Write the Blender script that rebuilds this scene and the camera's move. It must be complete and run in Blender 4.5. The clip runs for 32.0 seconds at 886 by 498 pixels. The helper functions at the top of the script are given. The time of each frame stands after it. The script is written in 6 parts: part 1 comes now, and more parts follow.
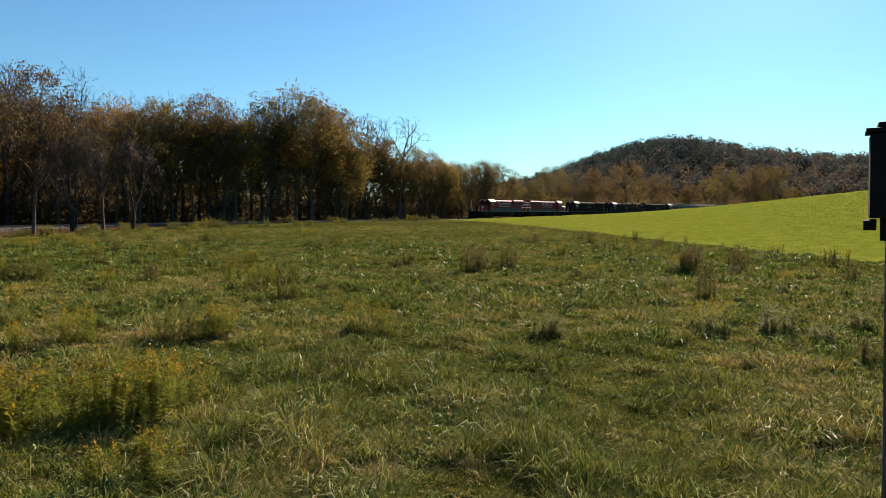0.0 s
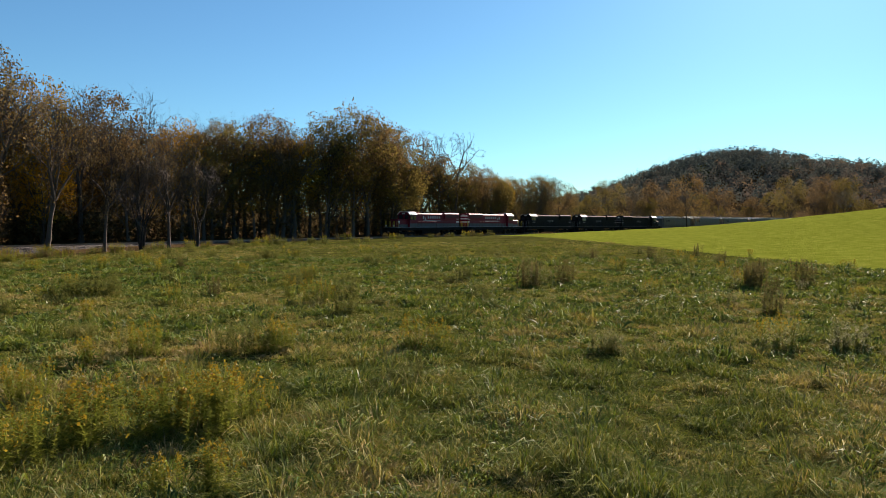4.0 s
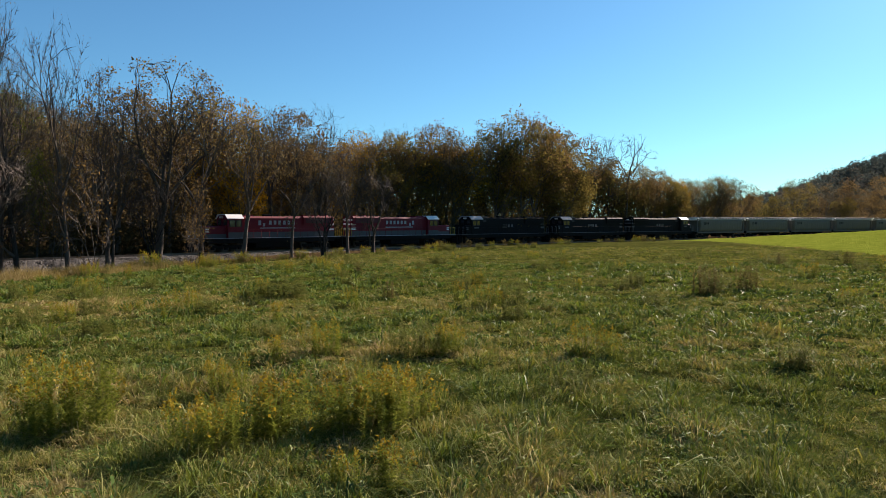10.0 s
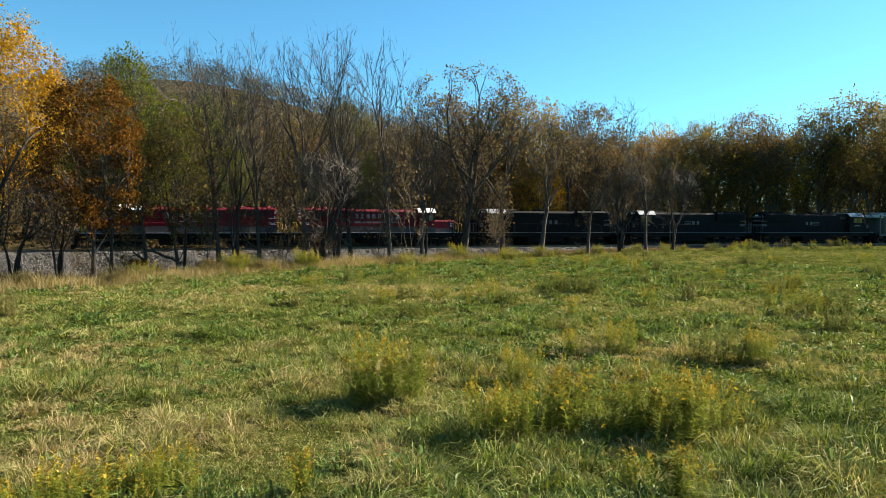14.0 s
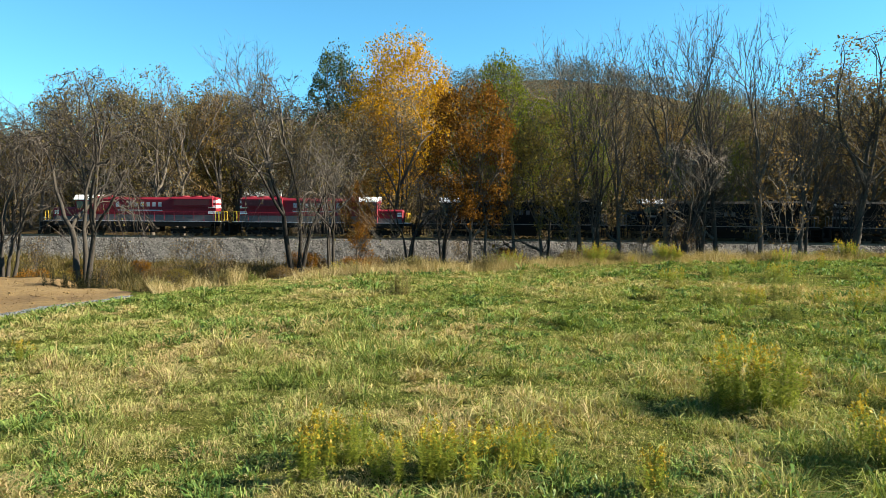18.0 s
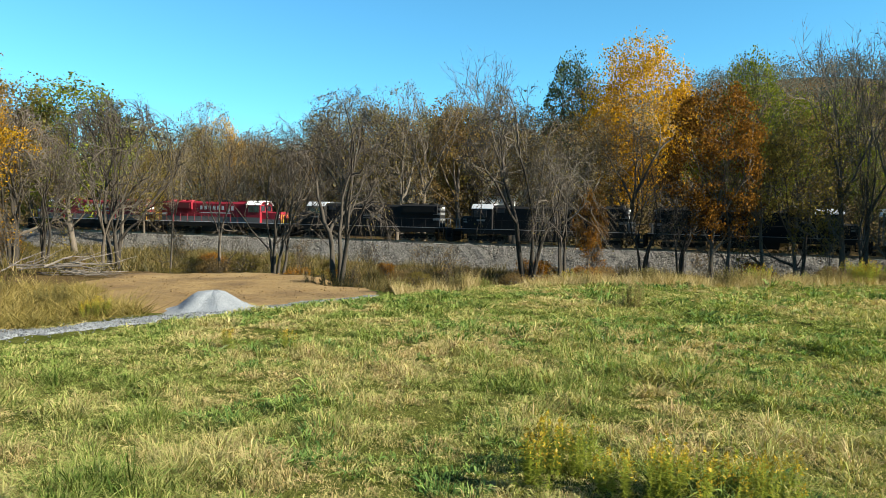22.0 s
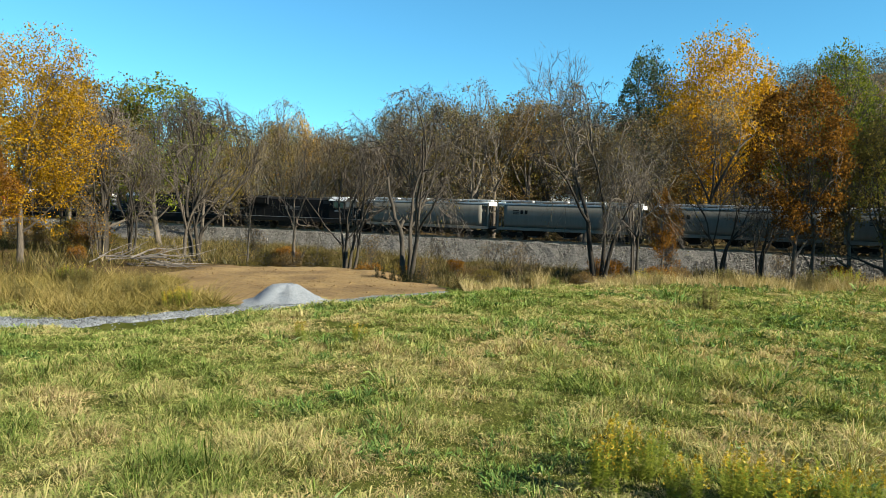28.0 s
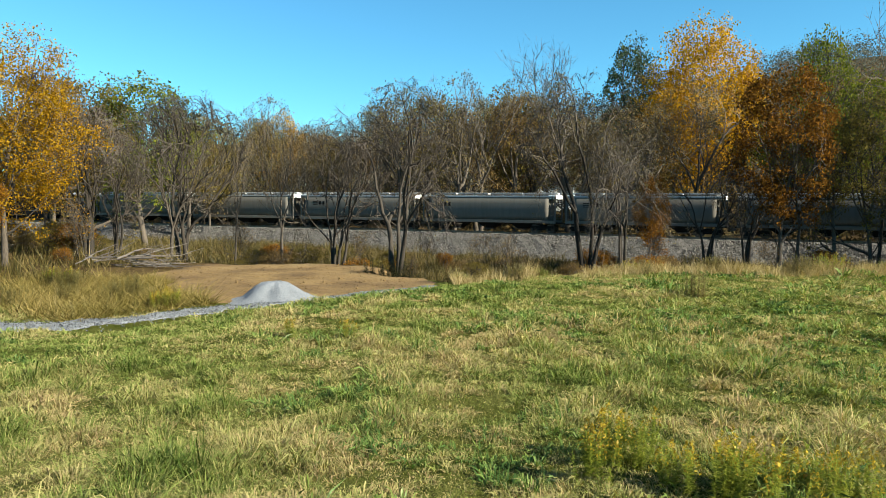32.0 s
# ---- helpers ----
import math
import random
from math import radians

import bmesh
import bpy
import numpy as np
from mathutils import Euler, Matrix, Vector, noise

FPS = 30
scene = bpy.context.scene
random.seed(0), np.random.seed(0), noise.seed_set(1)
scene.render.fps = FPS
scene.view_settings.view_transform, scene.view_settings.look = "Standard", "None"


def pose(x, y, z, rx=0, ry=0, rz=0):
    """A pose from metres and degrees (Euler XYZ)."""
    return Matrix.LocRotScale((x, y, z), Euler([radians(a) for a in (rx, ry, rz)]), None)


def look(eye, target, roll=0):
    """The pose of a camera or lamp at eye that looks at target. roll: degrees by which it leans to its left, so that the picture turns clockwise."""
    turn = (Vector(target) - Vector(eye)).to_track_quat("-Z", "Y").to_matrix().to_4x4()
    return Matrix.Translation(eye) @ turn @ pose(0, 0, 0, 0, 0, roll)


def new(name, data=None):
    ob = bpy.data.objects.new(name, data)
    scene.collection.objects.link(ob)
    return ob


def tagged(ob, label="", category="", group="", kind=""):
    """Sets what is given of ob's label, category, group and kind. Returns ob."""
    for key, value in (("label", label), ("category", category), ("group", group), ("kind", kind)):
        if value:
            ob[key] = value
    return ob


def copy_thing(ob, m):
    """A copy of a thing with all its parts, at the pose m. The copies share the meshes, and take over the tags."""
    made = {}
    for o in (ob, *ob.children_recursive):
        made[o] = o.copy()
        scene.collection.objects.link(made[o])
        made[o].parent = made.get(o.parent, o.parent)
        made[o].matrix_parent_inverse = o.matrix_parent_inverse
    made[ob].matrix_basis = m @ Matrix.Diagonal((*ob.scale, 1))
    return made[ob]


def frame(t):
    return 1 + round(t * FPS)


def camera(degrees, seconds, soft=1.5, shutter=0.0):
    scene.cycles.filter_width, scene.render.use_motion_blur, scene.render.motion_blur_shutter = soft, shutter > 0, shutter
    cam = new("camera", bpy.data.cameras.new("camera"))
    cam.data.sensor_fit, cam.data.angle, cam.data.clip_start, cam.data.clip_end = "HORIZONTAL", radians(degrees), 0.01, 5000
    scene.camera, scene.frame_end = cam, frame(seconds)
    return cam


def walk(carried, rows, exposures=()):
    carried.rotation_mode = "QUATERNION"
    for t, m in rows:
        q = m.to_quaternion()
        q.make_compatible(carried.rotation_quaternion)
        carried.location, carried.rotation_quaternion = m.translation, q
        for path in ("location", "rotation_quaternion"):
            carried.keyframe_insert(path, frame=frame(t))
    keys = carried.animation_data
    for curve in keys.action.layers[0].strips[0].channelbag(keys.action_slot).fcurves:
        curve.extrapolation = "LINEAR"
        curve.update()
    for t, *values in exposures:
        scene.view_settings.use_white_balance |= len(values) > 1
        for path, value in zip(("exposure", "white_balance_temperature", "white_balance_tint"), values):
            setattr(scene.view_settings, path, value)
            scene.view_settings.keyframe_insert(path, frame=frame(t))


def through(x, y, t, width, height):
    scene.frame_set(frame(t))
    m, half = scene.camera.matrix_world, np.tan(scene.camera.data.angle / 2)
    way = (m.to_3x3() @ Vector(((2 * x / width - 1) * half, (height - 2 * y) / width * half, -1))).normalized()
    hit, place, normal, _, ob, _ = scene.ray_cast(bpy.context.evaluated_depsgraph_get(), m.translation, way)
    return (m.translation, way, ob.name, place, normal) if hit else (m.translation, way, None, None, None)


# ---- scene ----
# The camera stands on one spot, 3.5 m above the meadow, and pans to its left.
EYE = Vector((0.0, 0.0, 3.5))
AIM = (  # seconds, yaw to the left of +y, pitch, roll
    (0.0, -61.33, -3.69, 1.02), (0.5, -61.17, -3.82, 0.76), (1.0, -60.70, -4.30, 1.28), (1.5, -60.40, -4.49, 0.67),
    (2.0, -59.79, -3.86, 0.53), (2.5, -58.75, -2.90, 0.57), (3.0, -57.87, -2.60, 0.56), (3.5, -57.21, -2.63, 0.43),
    (5.5, -56.01, -1.97, 0.91), (6.0, -55.89, -1.92, 0.93), (6.5, -55.16, -2.05, 0.84), (7.0, -53.77, -2.39, 0.71),
    (7.5, -52.48, -2.58, 0.58), (8.0, -51.10, -2.58, 0.41), (8.5, -49.78, -2.42, 0.56), (9.0, -48.12, -2.28, 0.35),
    (9.5, -45.93, -2.19, 0.08), (10.0, -43.37, -2.06, -0.14), (10.5, -40.52, -2.06, -0.66), (11.0, -38.35, -1.85, -0.42),
    (11.5, -36.23, -1.60, -0.39), (12.0, -33.56, -1.67, -0.17), (12.5, -30.37, -1.87, -0.10), (13.0, -26.61, -2.30, 0.21),
    (13.5, -23.28, -2.51, 0.10), (14.0, -19.78, -2.49, 0.38), (14.5, -16.51, -2.48, 0.40), (15.0, -12.22, -2.29, 0.77),
    (15.5, -7.65, -2.75, 2.06), (17.5, 5.80, -3.27, 0.46), (18.0, 8.65, -3.30, 0.47), (18.5, 11.75, -3.62, 0.28),
    (19.0, 14.30, -3.55, 0.28), (19.5, 16.61, -3.39, 0.35), (20.0, 18.64, -3.36, 0.42), (20.5, 20.37, -2.92, 0.59),
    (21.0, 22.52, -2.87, 0.73), (21.5, 25.02, -2.83, 0.77), (22.0, 27.17, -2.87, 1.12), (22.5, 29.02, -2.91, 1.24),
    (23.0, 30.33, -3.06, 0.98), (23.5, 31.08, -3.11, 0.96), (24.0, 31.70, -3.08, 1.34), (24.5, 32.38, -2.99, 1.68),
    (25.0, 32.95, -2.99, 1.39), (25.5, 33.48, -3.09, 1.29), (27.5, 32.89, -3.47, 1.69), (28.0, 32.77, -3.24, 1.71),
    (28.5, 32.86, -3.26, 1.37), (29.0, 32.95, -3.28, 0.89), (29.5, 33.01, -3.38, 0.84), (30.0, 33.04, -3.56, 0.87),
    (30.5, 32.86, -3.70, 0.87), (31.0, 32.51, -3.75, 0.79), (31.5, 32.49, -3.72, 0.68), (32.0, 31.84, -3.72, 0.47),
)


def aim(yaw, pitch, roll):
    a, b = radians(yaw), radians(pitch)
    way = Vector((-math.sin(a) * math.cos(b), math.cos(a) * math.cos(b), math.sin(b)))
    return look(EYE, EYE + 10 * way, roll)


cam = camera(63.90, 32.0, soft=0.8)
walk(cam, [(t, aim(*turn)) for t, *turn in AIM],
     exposures=((0.0, 1.16, 7450, 27), (3.0, 1.14, 7450, 27), (6.0, 1.14, 7250, 27), (9.0, 1.12, 7150, 26), (12.0, 1.50, 7150, 18), (15.0, 1.95, 7050, 8), (19.0, 2.08, 7000, 6), (23.0, 1.97, 6900, 4), (32.0, 1.86, 6900, 4)))

# ---- light: a low autumn sun in a clear sky ----
SUN_AZ, SUN_EL = 84.5, 29.0      # degrees to the right of +y, and above the horizon
a, b = radians(SUN_AZ), radians(SUN_EL)
SUN_WAY = Vector((math.sin(a) * math.cos(b), math.cos(a) * math.cos(b), math.sin(b)))
sun = new("sun", bpy.data.lights.new("sun", "SUN"))
sun.data.energy, sun.data.angle, sun.data.color = 5.0, radians(0.53), (1.0, 0.93, 0.82)
sun.matrix_world = look(60 * SUN_WAY, (0, 0, 0))
world = bpy.data.worlds.new("sky")
scene.world = world
world.use_nodes = True
sky = world.node_tree.nodes.new("ShaderNodeTexSky")
sky.sky_type, sky.sun_disc = "NISHITA", False
sky.sun_elevation, sky.sun_rotation = radians(SUN_EL), radians(SUN_AZ)
sky.altitude, sky.air_density, sky.dust_density, sky.ozone_density = 300, 1.0, 0.3, 3.0
deep = world.node_tree.nodes.new("ShaderNodeMix")      # the deep clear blue of a dry autumn day
deep.data_type, deep.blend_type = "RGBA", "MULTIPLY"
deep.inputs[0].default_value, deep.inputs[7].default_value = 1.0, (0.475, 1.05, 1.23, 1)
world.node_tree.links.new(sky.outputs[0], deep.inputs[6])
world.node_tree.links.new(deep.outputs[2], world.node_tree.nodes["Background"].inputs[0])
world.node_tree.nodes["Background"].inputs[1].default_value = 0.0485

# ---- materials ----


class Nodes:
    """A node material under construction."""

    def __init__(self, name):
        self.m = bpy.data.materials.new(name)
        self.m.use_nodes = True
        self.t = self.m.node_tree
        self.b = self.t.nodes["Principled BSDF"]
        self.out = self.t.nodes["Material Output"]

    def add(self, kind, **at):
        n = self.t.nodes.new("ShaderNode" + kind)
        for k, v in at.items():
            n.inputs[k.replace("_", " ")].default_value = v
        return n

    def link(self, a, b):
        self.t.links.new(a, b)

    def place(self):
        return self.add("NewGeometry").outputs["Position"]

    def noise(self, scale, detail=3.0, rough=0.55, where=None, stretch=None):
        n = self.add("TexNoise", Scale=scale, Detail=detail, Roughness=rough)
        at = where or self.place()
        if stretch:
            mp = self.add("Mapping", Scale=stretch)
            self.link(at, mp.inputs[0])
            at = mp.outputs[0]
        self.link(at, n.inputs["Vector"])
        return n.outputs["Fac"]

    def ramp(self, fac, stops):
        r = self.add("ValToRGB")
        e = r.color_ramp.elements
        while len(e) < len(stops):
            e.new(0.5)
        for el, (pos, col) in zip(e, stops):
            el.position, el.color = pos, (*col, 1)
        self.link(fac, r.inputs[0])
        return r.outputs[0]

    def mix(self, fac, a, b, how="MIX"):
        n = self.t.nodes.new("ShaderNodeMix")
        n.data_type, n.blend_type = "RGBA", how
        for sock, v in ((n.inputs[0], fac), (n.inputs[6], a), (n.inputs[7], b)):
            if isinstance(v, bpy.types.NodeSocket):
                self.link(v, sock)
            else:
                sock.default_value = v if not isinstance(v, tuple) else (*v, 1)
        return n.outputs[2]

    def math(self, how, a, b=0.0):
        n = self.t.nodes.new("ShaderNodeMath")
        n.operation = how
        for sock, v in ((n.inputs[0], a), (n.inputs[1], b)):
            if isinstance(v, bpy.types.NodeSocket):
                self.link(v, sock)
            else:
                sock.default_value = v
        return n.outputs[0]

    def bump(self, fac, strength, distance):
        n = self.add("Bump", Strength=strength, Distance=distance)
        self.link(fac, n.inputs["Height"])
        self.link(n.outputs[0], self.b.inputs["Normal"])

    def finish(self, colour, rough=0.8, metal=0.0, spec=0.5):
        for sock, v in ((self.b.inputs["Base Color"], colour), (self.b.inputs["Roughness"], rough),
                        (self.b.inputs["Metallic"], metal), (self.b.inputs["Specular IOR Level"], spec)):
            if isinstance(v, bpy.types.NodeSocket):
                self.link(v, sock)
            else:
                sock.default_value = v if not isinstance(v, tuple) else (*v, 1)
        return self.m

    def leafy(self, colour, through=0.45, gloss=0.12, rough=0.45, tint=None):
        """Thin leaves: light passes through them."""
        d, t, g = self.add("BsdfDiffuse"), self.add("BsdfTranslucent"), self.add("BsdfGlossy")
        g.inputs["Roughness"].default_value = rough
        self.link(colour, d.inputs[0])
        self.link(self.mix(1.0, colour, tint, "MULTIPLY") if tint else colour, t.inputs[0])
        m1, m2 = self.add("MixShader"), self.add("MixShader")
        m1.inputs[0].default_value, m2.inputs[0].default_value = through, gloss
        self.link(d.outputs[0], m1.inputs[1])
        self.link(t.outputs[0], m1.inputs[2])
        self.link(m1.outputs[0], m2.inputs[1])
        self.link(g.outputs[0], m2.inputs[2])
        self.link(m2.outputs[0], self.out.inputs[0])
        self.t.nodes.remove(self.b)
        return self.m

    def island(self):
        return self.add("NewGeometry").outputs["Random Per Island"]

    def own(self):
        return self.add("ObjectInfo").outputs["Random"]


DULL = 0.78     # how much duller late-autumn growth is than fresh colour charts


def dull(stops):
    return tuple((p, tuple(DULL * c for c in col)) for p, col in stops)


def leaf_material(name, dark, mid, light, through=0.22, gloss=0.0):
    n = Nodes(name)
    f = n.math("ADD", n.math("MULTIPLY", n.island(), 0.75), n.math("MULTIPLY", n.own(), 0.25))
    return n.leafy(n.ramp(f, dull(((0.0, dark), (0.5, mid), (1.0, light)))), through, gloss)


def paint(name, colour, rough=0.45, dirt=0.35, spec=0.5, streak=True):
    """Weathered paint on a railway vehicle: grime from below, streaks, dust."""
    n = Nodes(name)
    at = n.add("TexCoord").outputs["Object"]
    s = n.noise(1.1, 5, 0.65, where=at, stretch=(3.0, 1.0, 0.5) if streak else None)
    g = n.noise(9.0, 3, 0.6, where=at)
    grime = n.ramp(n.math("ADD", n.math("MULTIPLY", s, 0.7), n.math("MULTIPLY", g, 0.3)), ((0.35, (0, 0, 0)), (0.75, (1, 1, 1))))
    col = n.mix(n.math("MULTIPLY", grime, dirt), colour, tuple(0.5 * c + 0.008 for c in colour))
    n.bump(g, 0.08, 0.01)
    return n.finish(col, n.math("ADD", n.math("MULTIPLY", grime, 0.25), rough), spec=spec)


def bark(name, dark, light):
    n = Nodes(name)
    at = n.add("TexCoord").outputs["Object"]
    f = n.noise(5.0, 4, 0.65, where=at, stretch=(4.0, 4.0, 0.8))
    n.bump(f, 0.6, 0.03)
    return n.finish(n.ramp(n.math("ADD", n.math("MULTIPLY", f, 0.7), n.math("MULTIPLY", n.own(), 0.3)), ((0.3, dark), (0.75, light))), 0.9, spec=0.2)


def plain(name, colour, rough=0.6, metal=0.0, var=0.25, scale=6.0, spec=0.4):
    n = Nodes(name)
    f = n.noise(scale, 4, 0.6, where=n.add("TexCoord").outputs["Object"])
    col = n.ramp(f, ((0.3, tuple(c * (1 - var) for c in colour)), (0.7, tuple(min(1, c * (1 + var)) for c in colour))))
    return n.finish(col, rough, metal, spec)


def ground_material():
    n = Nodes("meadow_ground")
    big, mid, fine = n.noise(0.09, 3), n.noise(0.9, 4), n.noise(11.0, 4, 0.7)
    f = n.math("ADD", n.math("MULTIPLY", big, 0.35), n.math("ADD", n.math("MULTIPLY", mid, 0.4), n.math("MULTIPLY", fine, 0.25)))
    meadow = n.ramp(f, ((0.30, (0.018, 0.022, 0.005)), (0.45, (0.040, 0.047, 0.010)), (0.58, (0.076, 0.078, 0.021)), (0.75, (0.16, 0.130, 0.052))))
    crop = n.ramp(n.math("ADD", n.math("MULTIPLY", mid, 0.5), n.math("MULTIPLY", fine, 0.5)),
                  ((0.3, (0.074, 0.104, 0.012)), (0.5, (0.134, 0.166, 0.021)), (0.7, (0.205, 0.226, 0.042))))
    litter = n.ramp(f, ((0.3, (0.025, 0.017, 0.010)), (0.5, (0.065, 0.045, 0.022)), (0.7, (0.13, 0.09, 0.04))))
    tan = n.ramp(f, ((0.3, (0.09, 0.068, 0.030)), (0.5, (0.16, 0.118, 0.052)), (0.7, (0.22, 0.17, 0.08))))
    col = meadow
    edge = n.math("MULTIPLY", n.math("SUBTRACT", mid, 0.5), 0.7)
    for name, c in (("crop", crop), ("litter", litter), ("stubble", tan)):
        a = n.add("Attribute")
        a.attribute_name = name
        w = n.ramp(n.math("ADD", a.outputs["Fac"], edge), ((0.42, (0, 0, 0)), (0.58, (1, 1, 1))))
        col = n.mix(w, col, c)
    n.bump(n.math("ADD", fine, n.math("MULTIPLY", mid, 2.0)), 0.9, 0.12)
    return n.finish(col, 1.0, spec=0.0)


def pebbles(name, dark, light, scale):
    n = Nodes(name)
    v = n.add("TexVoronoi", Scale=scale)
    n.link(n.place(), v.inputs["Vector"])
    one = n.add("SeparateColor")
    n.link(v.outputs["Color"], one.inputs[0])
    f = n.math("ADD", n.math("MULTIPLY", one.outputs[0], 0.6), n.math("MULTIPLY", n.noise(0.8, 4), 0.4))
    h = n.math("SUBTRACT", 1.0, n.math("MULTIPLY", v.outputs["Distance"], 1.6))
    n.bump(h, 1.0, 0.5 / scale)
    return n.finish(n.ramp(f, ((0.15, dark), (0.8, light))), 0.9, spec=0.25)


MEADOW = ground_material()
BALLAST = pebbles("ballast_stone", (0.022, 0.020, 0.018), (0.125, 0.116, 0.104), 9.0)
GRAVEL = pebbles("road_gravel", (0.050, 0.054, 0.059), (0.175, 0.184, 0.196), 20.0)

GRIT = pebbles("crushed_stone", (0.095, 0.103, 0.114), (0.190, 0.204, 0.222), 42.0)


def dirt_material():
    n = Nodes("bare_earth")
    f, g = n.noise(0.35, 4), n.noise(5.0, 6, 0.75)
    s = n.math("ADD", n.math("MULTIPLY", f, 0.5), n.math("ADD", n.math("MULTIPLY", g, 0.42), n.math("MULTIPLY", n.noise(1.3, 4, 0.6, stretch=(1.0, 3.0, 1.0)), 0.12)))
    n.bump(g, 0.8, 0.08)
    return n.finish(n.ramp(s, ((0.36, (0.040, 0.026, 0.013)), (0.45, (0.098, 0.062, 0.028)), (0.55, (0.148, 0.097, 0.042)), (0.68, (0.20, 0.140, 0.066)))), 0.95, spec=0.15)


DIRT = dirt_material()
BARK_GREY = bark("grey_bark", (0.026, 0.022, 0.017), (0.130, 0.110, 0.087))
BARK_DARK = bark("dark_bark", (0.027, 0.022, 0.017), (0.112, 0.092, 0.072))
LEAF_OLIVE = leaf_material("olive_leaf", (0.078, 0.066, 0.018), (0.165, 0.132, 0.034), (0.27, 0.205, 0.052), 0.58)
LEAF_GOLD = leaf_material("golden_leaf", (0.27, 0.130, 0.008), (0.44, 0.225, 0.011), (0.54, 0.31, 0.020), 0.34)
LEAF_YELLOW = leaf_material("yellow_leaf", (0.17, 0.080, 0.007), (0.31, 0.170, 0.010), (0.40, 0.255, 0.020), 0.36)
LEAF_GREEN = leaf_material("green_leaf", (0.050, 0.066, 0.009), (0.120, 0.148, 0.018), (0.23, 0.225, 0.032), 0.4)
LEAF_RUSSET = leaf_material("russet_leaf", (0.070, 0.035, 0.010), (0.165, 0.075, 0.014), (0.35, 0.155, 0.020), 0.40)
LEAF_BROWN = leaf_material("brown_leaf", (0.080, 0.055, 0.026), (0.160, 0.108, 0.044), (0.275, 0.178, 0.062), 0.60)
LEAF_TAN = leaf_material("tan_leaf", (0.085, 0.062, 0.030), (0.165, 0.125, 0.056), (0.25, 0.19, 0.080), 0.5)
LEAF_PINE = leaf_material("pine_needles", (0.035, 0.055, 0.025), (0.065, 0.095, 0.042), (0.12, 0.145, 0.065))


def blade_material(name, stops, through=0.4, gloss=0.08, own=0.42, base=0.065):
    """Blades whose tone runs from dark green to straw: each plant has its own, each blade strays from it."""
    n = Nodes(name)
    tone = n.add("Attribute")
    tone.attribute_name = "tone"
    f = n.math("ADD", n.math("ADD", n.math("MULTIPLY", n.island(), own), n.math("MULTIPLY", tone.outputs["Fac"], 0.94 - own)), base)
    return n.leafy(n.ramp(f, dull(stops)), through, gloss, 0.42, (1.08, 1.0, 0.45))


GRASS = blade_material("meadow_grass", ((0.02, (0.032, 0.062, 0.012)), (0.24, (0.095, 0.148, 0.028)), (0.42, (0.188, 0.228, 0.058)), (0.58, (0.305, 0.302, 0.104)), (0.75, (0.405, 0.340, 0.156)), (0.95, (0.42, 0.29, 0.158))), 0.30, 0.006, 0.36, 0.02)
BROADLEAF = blade_material("broadleaf_weeds", ((0.10, (0.030, 0.068, 0.020)), (0.40, (0.085, 0.155, 0.036)), (0.80, (0.20, 0.260, 0.065))), 0.32, 0.012)
BRUSH = blade_material("bank_brush", ((0.12, (0.024, 0.025, 0.008)), (0.40, (0.062, 0.054, 0.016)), (0.62, (0.115, 0.090, 0.028)), (0.9, (0.22, 0.165, 0.07))), 0.35, 0.01)
THICKET = blade_material("dry_thicket", ((0.08, (0.055, 0.052, 0.012)), (0.36, (0.16, 0.130, 0.034)), (0.62, (0.27, 0.205, 0.070)), (0.88, (0.43, 0.33, 0.15))), 0.35, 0.01)
STRAW = blade_material("dry_grass", ((0.10, (0.13, 0.095, 0.035)), (0.40, (0.29, 0.220, 0.095)), (0.80, (0.50, 0.40, 0.21))), 0.3, 0.01)
WEED_LEAF = leaf_material("weed_leaf", (0.085, 0.105, 0.024), (0.185, 0.205, 0.045), (0.31, 0.30, 0.085), 0.5, 0.01)
GOLD_LEAF = leaf_material("goldenrod_leaf", (0.110, 0.145, 0.022), (0.245, 0.290, 0.038), (0.42, 0.42, 0.075), 0.56, 0.01)
GOLDENROD = leaf_material("goldenrod_flower", (0.17, 0.115, 0.020), (0.35, 0.24, 0.022), (0.52, 0.38, 0.04), 0.35, 0.01)
WEED_BROWN = leaf_material("dead_weed", (0.100, 0.090, 0.034), (0.190, 0.165, 0.062), (0.30, 0.25, 0.105), 0.5, 0.0)

# ---- building helpers ----


def mesh_from(name, verts, faces, material, smooth=False):
    me = bpy.data.meshes.new(name)
    me.from_pydata([tuple(v) for v in verts], [], faces)
    me.materials.append(material)
    if smooth:
        me.shade_smooth()
    return me


def sheet(name, verts, polys, sides, material, smooth=False):
    """A mesh from numpy arrays, all faces with the same number of sides."""
    me = bpy.data.meshes.new(name)
    nf = len(polys)
    me.vertices.add(len(verts))
    me.vertices.foreach_set("co", np.asarray(verts, np.float32).ravel())
    me.loops.add(nf * sides)
    me.loops.foreach_set("vertex_index", np.asarray(polys, np.int32).ravel())
    me.polygons.add(nf)
    me.polygons.foreach_set("loop_start", np.arange(nf, dtype=np.int32) * sides)
    me.materials.append(material)
    me.update(calc_edges=True)
    if smooth:
        me.shade_smooth()
    return me


def part(name, bm, material, parent=None, label=""):
    """Links a bmesh, or a ready mesh, as one object under a thing or a part."""
    if isinstance(bm, bmesh.types.BMesh):
        me = bpy.data.meshes.new(name)
        bm.to_mesh(me)
        bm.free()
        me.materials.append(material)
    else:
        me = bm
    ob = new(name, me)
    ob.parent = parent
    return tagged(ob, label)


def thing(name, label, category, group="", at=(0, 0, 0), kind=""):
    ob = new(name)
    ob.empty_display_size = 0.5
    ob.matrix_basis = pose(*at)
    return tagged(ob, label, category, group, kind)


